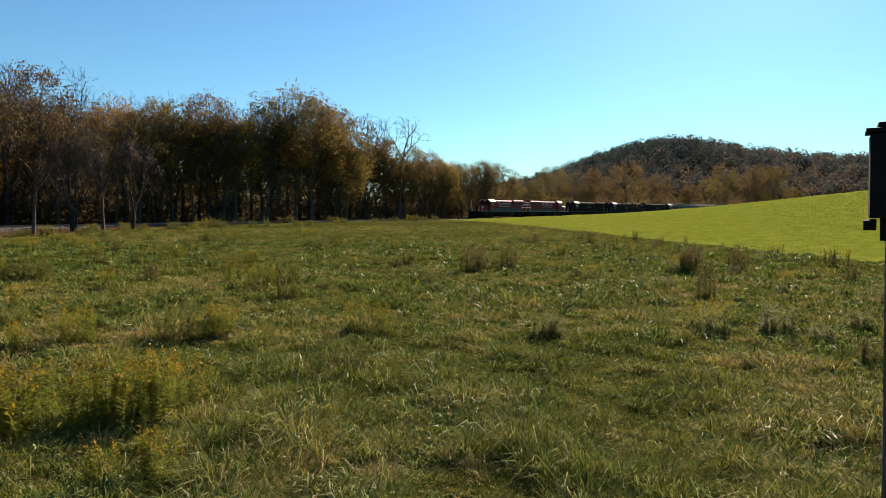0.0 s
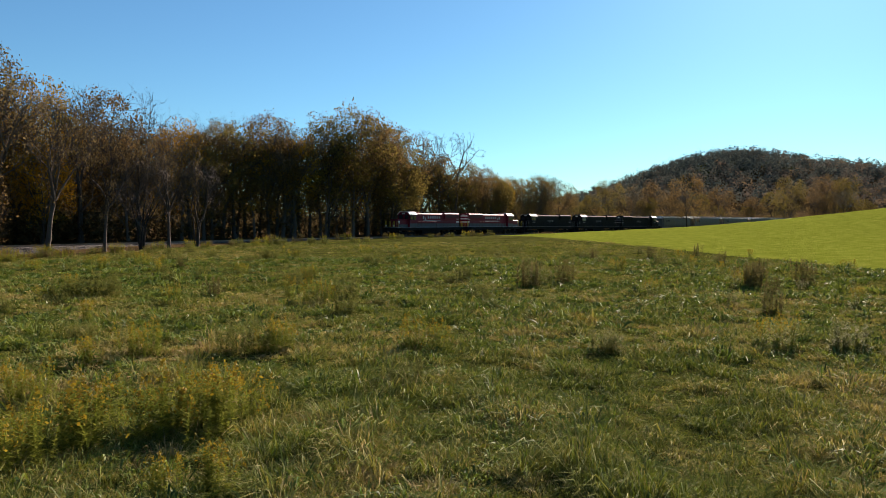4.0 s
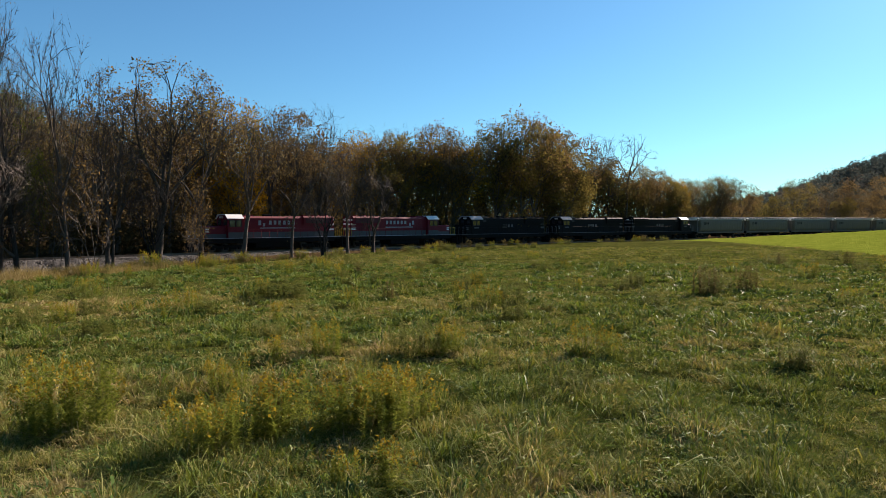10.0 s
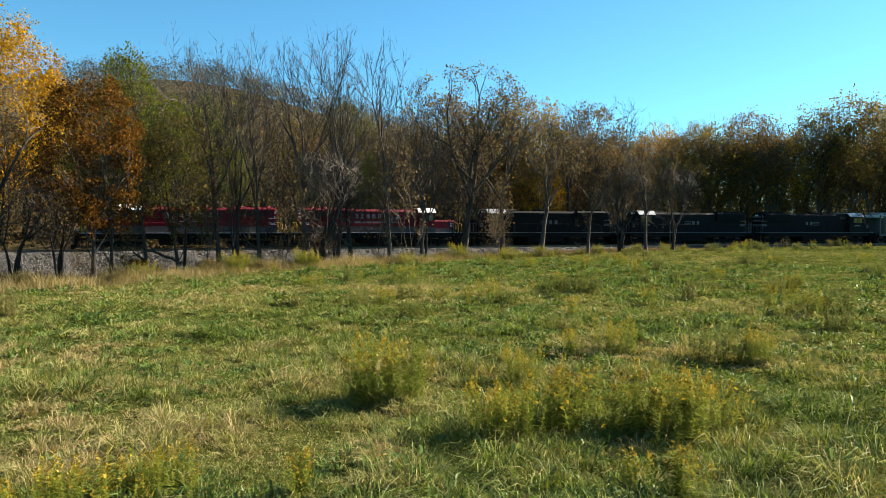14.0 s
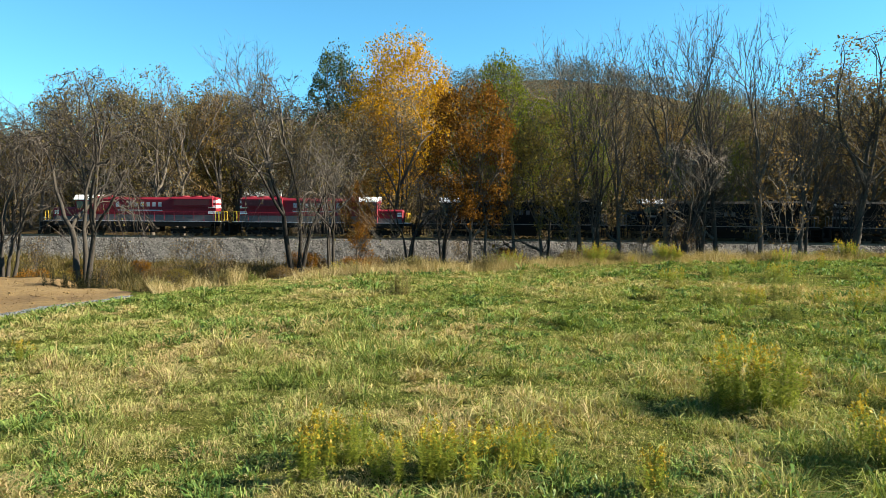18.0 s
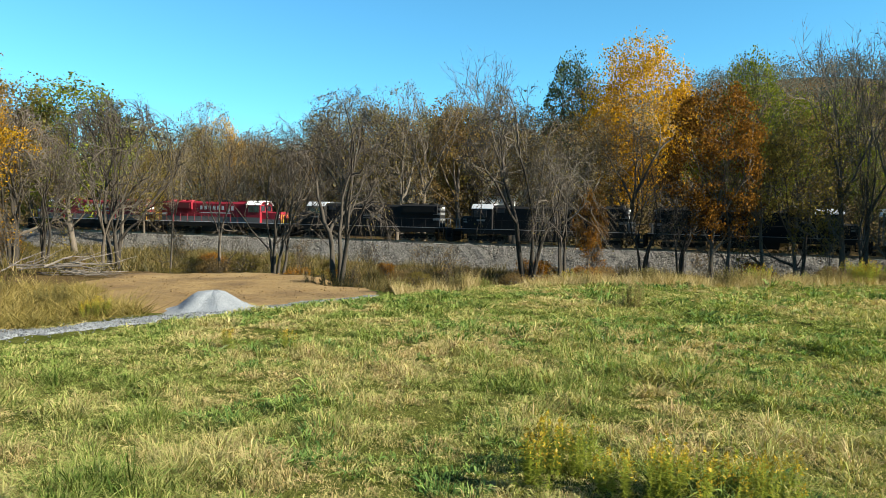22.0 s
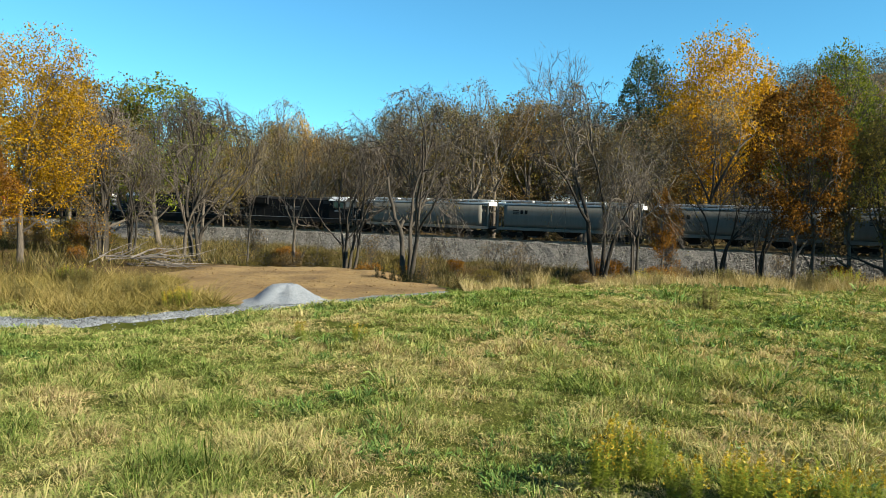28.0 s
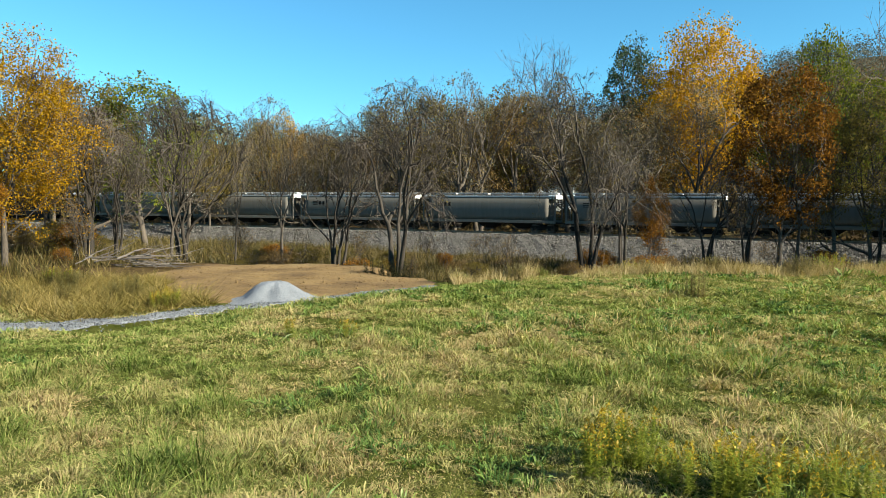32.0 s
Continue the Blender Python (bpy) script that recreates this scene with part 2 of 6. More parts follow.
def box(bm, x0, x1, y0, y1, z0, z1, bevel=0.0):
    b = bmesh.new() if bevel else bm
    vs = [b.verts.new((x, y, z)) for x in (x0, x1) for y in (y0, y1) for z in (z0, z1)]
    for f in ((0, 1, 3, 2), (4, 6, 7, 5), (0, 4, 5, 1), (2, 3, 7, 6), (0, 2, 6, 4), (1, 5, 7, 3)):
        b.faces.new([vs[i] for i in f])
    if bevel:
        bmesh.ops.bevel(b, geom=b.edges[:], offset=bevel, segments=2, affect="EDGES", profile=0.6)
        me = bpy.data.meshes.new("tmp")
        b.to_mesh(me)
        b.free()
        bm.from_mesh(me)
        bpy.data.meshes.remove(me)
    return bm


def rod(bm, p, q, r, sides=6):
    p, q = Vector(p), Vector(q)
    turn = (q - p).to_track_quat("Z", "Y").to_matrix()
    rings = []
    for c in (p, q):
        rings.append([bm.verts.new(c + turn @ Vector((r * math.cos(2 * math.pi * i / sides), r * math.sin(2 * math.pi * i / sides), 0))) for i in range(sides)])
    for i in range(sides):
        j = (i + 1) % sides
        bm.faces.new((rings[0][i], rings[0][j], rings[1][j], rings[1][i]))
    bm.faces.new(rings[0][::-1])
    bm.faces.new(rings[1])
    return bm


def prism(bm, outline, x0, x1):
    """A profile of (y, z) points drawn out along x."""
    a = [bm.verts.new((x0, y, z)) for y, z in outline]
    b = [bm.verts.new((x1, y, z)) for y, z in outline]
    n = len(outline)
    for i in range(n):
        j = (i + 1) % n
        bm.faces.new((a[i], a[j], b[j], b[i]))
    bm.faces.new(a[::-1])
    bm.faces.new(b)
    return bm


# ---- plan ----
CURVE, RADIUS = Vector((45.0, -600.0)), 680.0    # centre and radius of the railway's wide curve
RAIL_Z = 0.15


def on_track(s, off=0.0):
    """The place s metres along the track and off metres outside of it, and the turn in degrees."""
    a = s / RADIUS
    return CURVE.x + (RADIUS + off) * math.sin(a), CURVE.y + (RADIUS + off) * math.cos(a), -math.degrees(a)


def smooth(a, b, x):
    t = np.clip((x - a) / (b - a), 0, 1)
    return t * t * (3 - 2 * t)


BANK_X = (-400, -120, -60, -40, -34, -28, -23, -18.5, -16, -10.6, -3, 5, 24, 60, 90, 130)
BANK_Y = (60, 42, 33, 29, 31, 35, 33.5, 29.5, 28, 36, 41.5, 49, 57, 70, 78, 90)


def wave(x, y, k, seed):
    """A cheap smooth unevenness between about -1 and 1."""
    return (np.sin(k * x + 1.3 * seed) * np.cos(0.83 * k * y + 2.1 * seed) + 0.6 * np.sin(1.9 * k * y - 0.7 * k * x + seed)
            + 0.4 * np.cos(3.1 * k * x + 2.3 * k * y + 0.5 * seed)) / 2.0


def toned(me, tone):
    """Gives each blade's vertices their shade between green and straw."""
    at = me.attributes.new("tone", "FLOAT", "POINT")
    at.data.foreach_set("value", np.repeat(tone, len(me.vertices) // len(tone)).astype(np.float32))
    return me


def mottle(x, y, size, seed):
    """Smooth random patches between 0 and 1, of about that size in metres."""
    table = np.random.default_rng(seed).uniform(0, 1, (128, 128))
    u, v = np.asarray(x) / size + 311.7, np.asarray(y) / size + 173.3
    i, j = np.floor(u).astype(int), np.floor(v).astype(int)
    a, b = u - i, v - j
    a, b = a * a * (3 - 2 * a), b * b * (3 - 2 * b)
    i, j, i1, j1 = i % 128, j % 128, (i + 1) % 128, (j + 1) % 128
    return (table[i, j] * (1 - a) + table[i1, j] * a) * (1 - b) + (table[i, j1] * (1 - a) + table[i1, j1] * a) * b


def cut(x, y):
    """How far from the middle of the creek's cut beside the yard, in its own half-widths."""
    return np.hypot((0.85 * x + 0.53 * y + 0.7) / 1.5, (-0.53 * x + 0.85 * y - 40.5) / 1.6)


def height(x, y):
    """The lie of the land."""
    x, y = np.asarray(x, float), np.asarray(y, float)
    rho = np.hypot(x - CURVE.x, y - CURVE.y) - RADIUS
    bank = np.interp(x, BANK_X, BANK_Y)
    depth = 1.9 * (1 - smooth(5, 55, x)) + 0.1
    z = -depth * smooth(0, 2.4, y - bank) * (1 - smooth(4, 14, rho))
    z -= 0.45 * smooth(-14, -20, x) * (1 - smooth(30, 60, -x)) * smooth(6, 16, y)   # the yard lies lower than the meadow
    # the creek's cut beside the yard
    z -= 1.6 * np.exp(-(cut(x, y) / 1.6) ** 4)
    z += 10.0 * np.exp(-((x - 170) / 70) ** 2 - ((y + 40) / 65) ** 2) * (1 - smooth(-14, -5, rho))
    far = smooth(10, 60, rho)
    z += far * (63 * np.exp(-((x + 18) / 126) ** 2 - ((y - 390) / 130) ** 2)
                + 40 * np.exp(-((x + 330) / 190) ** 2 - ((y - 330) / 140) ** 2)
                + 30 * np.exp(-((x - 150) / 130) ** 2 - ((y - 420) / 140) ** 2))
    z += 52 * np.exp(-((x - 692) / 150) ** 2 - ((y - 146) / 112) ** 2) + 36 * np.exp(-((x - 700) / 170) ** 2 - ((y + 60) / 150) ** 2)
    return z + 0.07 * wave(x, y, 0.45, 1.0) + 0.04 * wave(x, y, 1.7, 2.0) + 0.6 * smooth(150, 300, np.hypot(x, y)) * wave(x, y, 0.05, 3)


def lie(x, y):
    return float(height(x, y))


# ---- ground: one sheet to the horizon ----
def ground():
    radii = np.concatenate([[0.0], np.geomspace(1.5, 130, 190), np.geomspace(136, 4200, 75)])
    turns = np.radians(np.concatenate([np.linspace(-80, 115, 340), np.linspace(120, 275, 32)]))   # to the right of +y
    r, a = np.meshgrid(radii[1:], turns, indexing="ij")
    x, y = r * np.sin(a), r * np.cos(a)
    z = height(x, y)
    n, m = r.shape
    verts = np.concatenate([[[0, 0, lie(0, 0)]], np.stack([x, y, z], -1).reshape(-1, 3)])
    i, j = np.meshgrid(np.arange(n - 1), np.arange(m), indexing="ij")
    k = (j + 1) % m
    quads = np.stack([1 + i * m + j, 1 + i * m + k, 1 + (i + 1) * m + k, 1 + (i + 1) * m + j], -1).reshape(-1, 4)[:, ::-1]
    fan = [(0, 1 + (j + 1) % m, 1 + j) for j in range(m)]
    me = sheet("ground", verts, quads, 4, MEADOW, True)
    hub = part("ground", me, MEADOW)
    tagged(hub, "wide green meadow ground with a woodland floor beyond", "ground", kind="structure")
    px, py = verts[:, 0], verts[:, 1]
    rho = np.hypot(px - CURVE.x, py - CURVE.y) - RADIUS
    bank = np.interp(px, BANK_X, BANK_Y)
    crop = smooth(-4, 4, (px - 50) - np.interp(py, (-60, -2, 11, 29, 52, 67, 75), (-2, 0.5, 12.8, 32, 57, 67, 200))) * (rho < -3)
    litter = np.maximum(smooth(0, 3, py - bank) * (px < 75), smooth(1, 4, rho) * (rho < 230))
    litter = np.maximum(litter, smooth(37.5, 39.5, np.hypot(px, py)) * (px < -24) * (py > 0))
    stubble = smooth(-20, 20, rho - 170 - 25 * np.sin(px / 40)) * (px < -60) * (px > -420) * (py < 400) + smooth(6, 12, rho) * (1 - smooth(20, 40, rho)) * (px < -15) * (px > -34)
    for name, data in (("crop", crop), ("litter", litter), ("stubble", stubble)):
        at = me.attributes.new(name, "FLOAT", "POINT")
        at.data.foreach_set("value", np.clip(data, 0, 1).astype(np.float32))
    cap = sheet("ground_spot", verts[:1 + m], fan, 3, MEADOW)
    part("ground_spot", cap, MEADOW, hub)
    return hub


ground()


def patch(name, centre, outline, material, label, up=0.03, rings=14):
    """A low spread of earth or stones with an uneven rim, lying on the land."""
    cx, cy = centre
    n = 96
    ang = np.linspace(0, 2 * np.pi, n, endpoint=False)
    pts = np.array(outline, float) - centre
    pa, pr = np.arctan2(pts[:, 1], pts[:, 0]), np.hypot(pts[:, 0], pts[:, 1])
    order = np.argsort(pa)
    rim = np.interp(ang, pa[order], pr[order], period=2 * np.pi) + 0.25 * np.sin(9 * ang) + 0.18 * np.sin(23 * ang + 1)
    verts = [(cx, cy, lie(cx, cy) + up)]
    for i in range(1, rings + 1):
        k = i / rings
        x, y = cx + k * rim * np.cos(ang), cy + k * rim * np.sin(ang)
        z = height(x, y) + up * (1.0 if i < rings else -1.5) + 0.03 * wave(x, y, 2.2, 5) * (i < rings)
        verts += list(zip(x, y, z))
    faces = [(0, 1 + j, 1 + (j + 1) % n) for j in range(n)]
    for i in range(rings - 1):
        faces += [(1 + i * n + j, 1 + (i + 1) * n + j, 1 + (i + 1) * n + (j + 1) % n, 1 + i * n + (j + 1) % n) for j in range(n)]
    ob = part(name, mesh_from(name, verts, faces, material, True), material)
    return tagged(ob, label, "ground", kind="structure")


YARD = ((-34.9, 26.5), (-36, 29.5), (-33.5, 31), (-28.2, 34.6), (-23.4, 33.4), (-18.8, 29.9), (-17.3, 27.2), (-19.5, 22.5), (-20.8, 18.5), (-25.0, 19.0), (-29, 21.8))
patch("dirt_yard", (-26.5, 27.0), YARD, DIRT, "bare brown graded earth yard beside the meadow", 0.05)


def gravel_road():
    """A track of loose stone: ragged rims, ruts, and stones strewn past its edge."""
    rng = np.random.default_rng(15)
    line = ((-60, -0.3), (-40, 3.7), (-30, 6.9), (-22.0, 9.9), (-21.0, 12.8), (-20.6, 16.0), (-20.2, 18.6), (-19.0, 21.6), (-17.9, 24.2), (-16.9, 26.6))
    width = (1.6, 1.6, 1.5, 1.05, 0.70, 0.62, 0.60, 0.58, 0.55, 0.40)
    xs, ys = [p[0] for p in line], [p[1] for p in line]
    run = np.concatenate([[0], np.cumsum(np.hypot(np.diff(xs), np.diff(ys)))])
    s = np.linspace(0, run[-1], 420)
    soft = np.ones(15) / 15
    px, py, w = (np.convolve(np.pad(np.interp(s, run, q), 7, mode="edge"), soft, "valid") for q in (xs, ys, width))
    dx, dy = np.gradient(px), np.gradient(py)
    nx, ny = -dy / np.hypot(dx, dy), dx / np.hypot(dx, dy)
    across = np.linspace(-1, 1, 11)
    m = len(across)
    ragged = [np.convolve(rng.normal(0, 0.55, len(s) + 4), np.ones(5) / 5, "valid") for _ in range(2)]
    verts, faces = [], []
    for i in range(len(s)):
        for k in across:
            ww = w[i] * max(0.45, 1 + (ragged[0][i] if k < 0 else ragged[1][i]))
            x, y = px[i] + nx[i] * k * ww, py[i] + ny[i] * k * ww
            rut = 0.035 * math.exp(-((abs(k) - 0.5) / 0.16) ** 2)
            verts.append((x, y, lie(x, y) + (0.055 - rut + rng.normal(0, 0.010) if abs(k) < 0.99 else -0.05)))
    for i in range(len(s) - 1):
        faces += [(m * i + k, m * i + k + 1, m * i + k + m + 1, m * i + k + m) for k in range(m - 1)]
    road = part("gravel_road", mesh_from("gravel_road", verts, faces, GRAVEL), GRAVEL)
    tagged(road, "narrow rough grey gravel track along the meadow's rim", "road", kind="structure")
    n = 5200
    i = rng.integers(120, len(s), n)
    k = rng.normal(0, 0.85, n)
    x, y = px[i] + nx[i] * k * w[i] + rng.normal(0, 0.05, n), py[i] + ny[i] * k * w[i] + rng.normal(0, 0.05, n)
    r = rng.uniform(0.008, 0.024, n)[:, None, None]
    base = np.array([(1, 1, 1), (-1, -1, 1), (-1, 1, -1), (1, -1, -1)], float)
    turn = np.linalg.qr(rng.normal(size=(n, 3, 3)))[0]
    v = np.stack([x, y, height(x, y) + np.where(abs(k) < 0.9, 0.06, 0.02)], -1)[:, None] + r * np.einsum("nij,kj->nki", turn, base)
    f = (np.arange(n)[:, None, None] * 4 + np.array([(0, 1, 2), (0, 2, 3), (0, 3, 1), (1, 3, 2)])[None]).reshape(-1, 3)
    tagged(part("road_stones", sheet("road_stones", v.reshape(-1, 3), f, 3, GRAVEL), GRAVEL, road, "loose grey stones"), kind="stuff")


gravel_road()


def clods():
    """Lumps of earth strewn over the graded yard."""
    rng = np.random.default_rng(12)
    n = 1100
    a, k = rng.uniform(0, 2 * np.pi, n), np.sqrt(rng.uniform(0, 1, n))
    x, y = -26.6 + 7.6 * k * np.cos(a), 27.0 + 6.2 * k * np.sin(a)
    r = rng.uniform(0.010, 0.036, n)[:, None, None] * (1 + (rng.uniform(0, 1, n) > 0.95))[:, None, None]
    base = np.array([(1, 1, 1), (-1, -1, 1), (-1, 1, -1), (1, -1, -1)], float)
    turn = np.linalg.qr(rng.normal(size=(n, 3, 3)))[0]
    v = np.stack([x, y, height(x, y) + 0.05], -1)[:, None] + r * np.einsum("nij,kj->nki", turn, base)
    f = (np.arange(n)[:, None, None] * 4 + np.array([(0, 1, 2), (0, 2, 3), (0, 3, 1), (1, 3, 2)])[None]).reshape(-1, 3)
    tagged(part("earth_clods", sheet("earth_clods", v.reshape(-1, 3), f, 3, DIRT), DIRT), "small lumps of brown earth on the yard", "earth", kind="stuff")


clods()


def gravel_pile():
    """A dumped heap of crushed stone with slumped sides and single stones round its foot."""
    rng = np.random.default_rng(4)
    verts, faces, n, rings = [], [], 40, 14
    cx, cy = -20.6, 20.6
    for i in range(rings + 1):
        k = i / rings
        for j in range(n):
            a = 2 * math.pi * j / n
            r = 1 + 0.10 * math.sin(3 * a + 1) + 0.06 * math.sin(7 * a)
            x, y = cx + 2.25 * k * r * math.cos(a) - 0.35 * k * math.cos(a + 0.6), cy + 1.85 * k * r * math.sin(a)
            h = 0.72 * (1 - k ** 3) * math.exp(-(k / 0.60) ** 2.1) + 0.26 * (1 - k) * math.exp(-(k * math.cos(a - 3.9) - 0.42) ** 2 / 0.05 - (k * math.sin(a - 3.9)) ** 2 / 0.10)
            if i == 0:
                x, y = cx, cy
            verts.append((x, y, lie(x, y) + h + rng.normal(0, 0.012) - (0.06 if i == rings else 0)))
    for i in range(rings):
        faces += [(i * n + j, (i + 1) * n + j, (i + 1) * n + (j + 1) % n, i * n + (j + 1) % n) for j in range(n)]
    heap = thing("gravel_pile", "light grey heap of crushed stone dumped beside the gravel track", "gravel pile")
    part("mound", mesh_from("mound", verts, faces, GRIT, True), GRIT, heap)
    v, f = [], []
    for _ in range(500):
        a, k = rng.uniform(0, 2 * math.pi), rng.uniform(0.3, 1.3)
        x, y = cx + 2.1 * k * math.cos(a), cy + 1.75 * k * math.sin(a)
        z = lie(x, y) + (0.72 * (1 - k ** 3) * math.exp(-(k / 0.60) ** 2.1) if k < 1 else 0)
        r = rng.uniform(0.012, 0.03)
        o = len(v)
        v += [(x + r * dx, y + r * dy, z + r * dz) for dx, dy, dz in ((1, 0, 0), (0, 1, 0.2), (-1, 0, 0), (0, -1, -0.1), (0.1, 0, 0.8), (0, 0.1, -0.8))]
        f += [tuple(o + q for q in t) for t in ((0, 1, 4), (1, 2, 4), (2, 3, 4), (3, 0, 4), (1, 0, 5), (2, 1, 5), (3, 2, 5), (0, 3, 5))]
    stones = part("loose_stone", mesh_from("loose_stone", v, f, GRIT), GRIT, heap)
    tagged(stones, kind="stuff")


gravel_pile()

# ---- railway: ballast bed, sleepers, rails ----
SLEEPER = plain("tarred_timber", (0.075, 0.058, 0.045), 0.9, var=0.4)
RAIL = plain("worn_rail_steel", (0.22, 0.16, 0.12), 0.5, 0.7, var=0.4)


def railway():
    rng = np.random.default_rng(7)
    s = np.arange(-330, 480, 1.0)
    prof = ((-7.2, -2.6), (-5.6, -1.75), (-4.6, -1.15), (-3.6, -0.55), (-2.7, -0.10), (-1.6, -0.03), (0, -0.02), (1.6, -0.03), (2.7, -0.12), (4.2, -1.0), (6.2, -2.3))
    verts, faces, k = [], [], len(prof)
    for v in s:
        for off, z in prof:
            x, y, _ = on_track(v, off + rng.normal(0, 0.10))
            verts.append((x, y, z + rng.normal(0, 0.06)))
    for i in range(len(s) - 1):
        faces += [(i * k + j, i * k + j + 1, (i + 1) * k + j + 1, (i + 1) * k + j) for j in range(k - 1)]
    bed = part("ballast_bed", mesh_from("ballast_bed", verts, [f[::-1] for f in faces], BALLAST), BALLAST)
    tagged(bed, "long grey crushed-stone railway embankment", "railway", kind="structure")
    for side in (-0.75, 0.75):
        v, f = [], []
        sec = ((-0.07, -0.02), (-0.07, 0.0), (-0.015, 0.02), (-0.015, 0.11), (-0.036, 0.12), (-0.036, RAIL_Z), (0.036, RAIL_Z), (0.036, 0.12), (0.015, 0.11), (0.015, 0.02), (0.07, 0.0), (0.07, -0.02))
        ss = np.arange(-330, 480, 4.0)
        for u in ss:
            for off, z in sec:
                x, y, _ = on_track(u, side + off)
                v.append((x, y, z))
        m = len(sec)
        for i in range(len(ss) - 1):
            f += [(i * m + j, i * m + (j + 1) % m, (i + 1) * m + (j + 1) % m, (i + 1) * m + j) for j in range(m)]
        rail = part("rail", mesh_from("rail", v, f, RAIL), RAIL, bed, "rusty steel rail")
    v, f = [], []
    for u in np.arange(-170, 300, 0.56):
        x, y, rz = on_track(u, rng.normal(0, 0.03))
        m = pose(x, y, 0, 0, 0, rz + rng.normal(0, 0.6))
        o = len(v)
        v += [m @ Vector(p) for p in ((-.11, -1.3, -.12), (.11, -1.3, -.12), (.11, 1.3, -.12), (-.11, 1.3, -.12), (-.11, -1.3, .015), (.11, -1.3, .015), (.11, 1.3, .015), (-.11, 1.3, .015))]
        f += [tuple(o + q for q in t) for t in ((4, 5, 6, 7), (0, 1, 5, 4), (1, 2, 6, 5), (2, 3, 7, 6), (3, 0, 4, 7))]
    tagged(part("sleepers", mesh_from("sleepers", v, f, SLEEPER), SLEEPER, bed, "tarred timber sleepers"), kind="stuff")
    # stones lying proud of the shoulder that faces the meadow
    n = 34000
    u, k = rng.uniform(-170, 40, n), rng.uniform(0, 1, n) ** 0.9
    off, z0 = -2.0 - 4.8 * k, np.interp(-2.0 - 4.8 * k, [p[0] for p in prof], [p[1] for p in prof])
    a = u / RADIUS
    c = np.stack([CURVE.x + (RADIUS + off) * np.sin(a), CURVE.y + (RADIUS + off) * np.cos(a), z0 + 0.03], -1)
    r = rng.uniform(0.035, 0.105, n)[:, None, None]
    base = np.array([(1, 1, 1), (-1, -1, 1), (-1, 1, -1), (1, -1, -1)], float)
    turn = rng.normal(size=(n, 3, 3))
    turn = np.linalg.qr(turn)[0]
    vv = c[:, None] + r * np.einsum("nij,kj->nki", turn, base) * 0.75
    fx = (np.arange(n)[:, None, None] * 4 + np.array([(0, 1, 2), (0, 2, 3), (0, 3, 1), (1, 3, 2)])[None]).reshape(-1, 3)
    st = part("ballast_stones", sheet("ballast_stones", vv.reshape(-1, 3), fx, 3, BALLAST_STONE), BALLAST_STONE, bed, "loose grey ballast stones")
    tagged(st, kind="stuff")


def stone_material():
    n = Nodes("ballast_single_stone")
    return n.finish(n.ramp(n.island(), ((0.0, (0.035, 0.032, 0.028)), (0.5, (0.085, 0.079, 0.070)), (1.0, (0.185, 0.174, 0.155)))), 0.9, spec=0.25)


BALLAST_STONE = stone_material()
railway()

# ---- trees ----


def tube(verts, faces, pts, radii, sides):
    """A tapering tube along a line of points."""
    base = len(verts)
    up = np.array((0.3, 0.2, 0.93))
    for i, (p, r) in enumerate(zip(pts, radii)):
        d = pts[min(i + 1, len(pts) - 1)] - pts[max(i - 1, 0)]
        u = np.cross(d, up if abs(d[2]) < 0.9 * np.linalg.norm(d) else np.array((1.0, 0.1, 0)))
        u /= np.linalg.norm(u) + 1e-9
        w = np.cross(d, u)
        w /= np.linalg.norm(w) + 1e-9
        for k in range(sides):
            a = 2 * math.pi * k / sides
            verts.append(p + r * (math.cos(a) * u + math.sin(a) * w))
    for i in range(len(pts) - 1):
        for k in range(sides):
            j = (k + 1) % sides
            faces.append((base + i * sides + k, base + i * sides + j, base + (i + 1) * sides + j, base + (i + 1) * sides + k))


def grow(rng, start, way, length, radius, segs, bend, lift):
    pts, radii = [np.array(start, float)], [radius]
    d = np.array(way, float)
    for i in range(segs):
        d = d + rng.normal(0, bend, 3) + np.array((0, 0, lift))
        d /= np.linalg.norm(d)
        pts.append(pts[-1] + d * length / segs)
        radii.append(radius * (1 - 0.78 * (i + 1) / segs))
    return pts, radii


def leaves(rng, spots, per, spread, size, flat=0.5):
    """Leaf sprays round the given spots: small folded blades, not facing one way."""
    spots = np.repeat(np.array(spots), per, 0)
    n = len(spots)
    c = spots + rng.normal(0, spread, (n, 3)) * (1, 1, 0.75)
    u = rng.normal(size=(n, 3))
    u /= np.linalg.norm(u, axis=1)[:, None]
    w = np.cross(u, rng.normal(size=(n, 3)) + (0, 0, flat))
    w /= np.linalg.norm(w, axis=1)[:, None] + 1e-9
    s = size * rng.uniform(0.6, 1.35, (n, 1))
    v = np.stack([c - u * s, c + w * s * 0.55, c + u * s, c - w * s * 0.55 + rng.normal(0, 0.15, (n, 3)) * s], 1)
    f = np.arange(4 * n).reshape(n, 4)
    return v.reshape(-1, 3), f


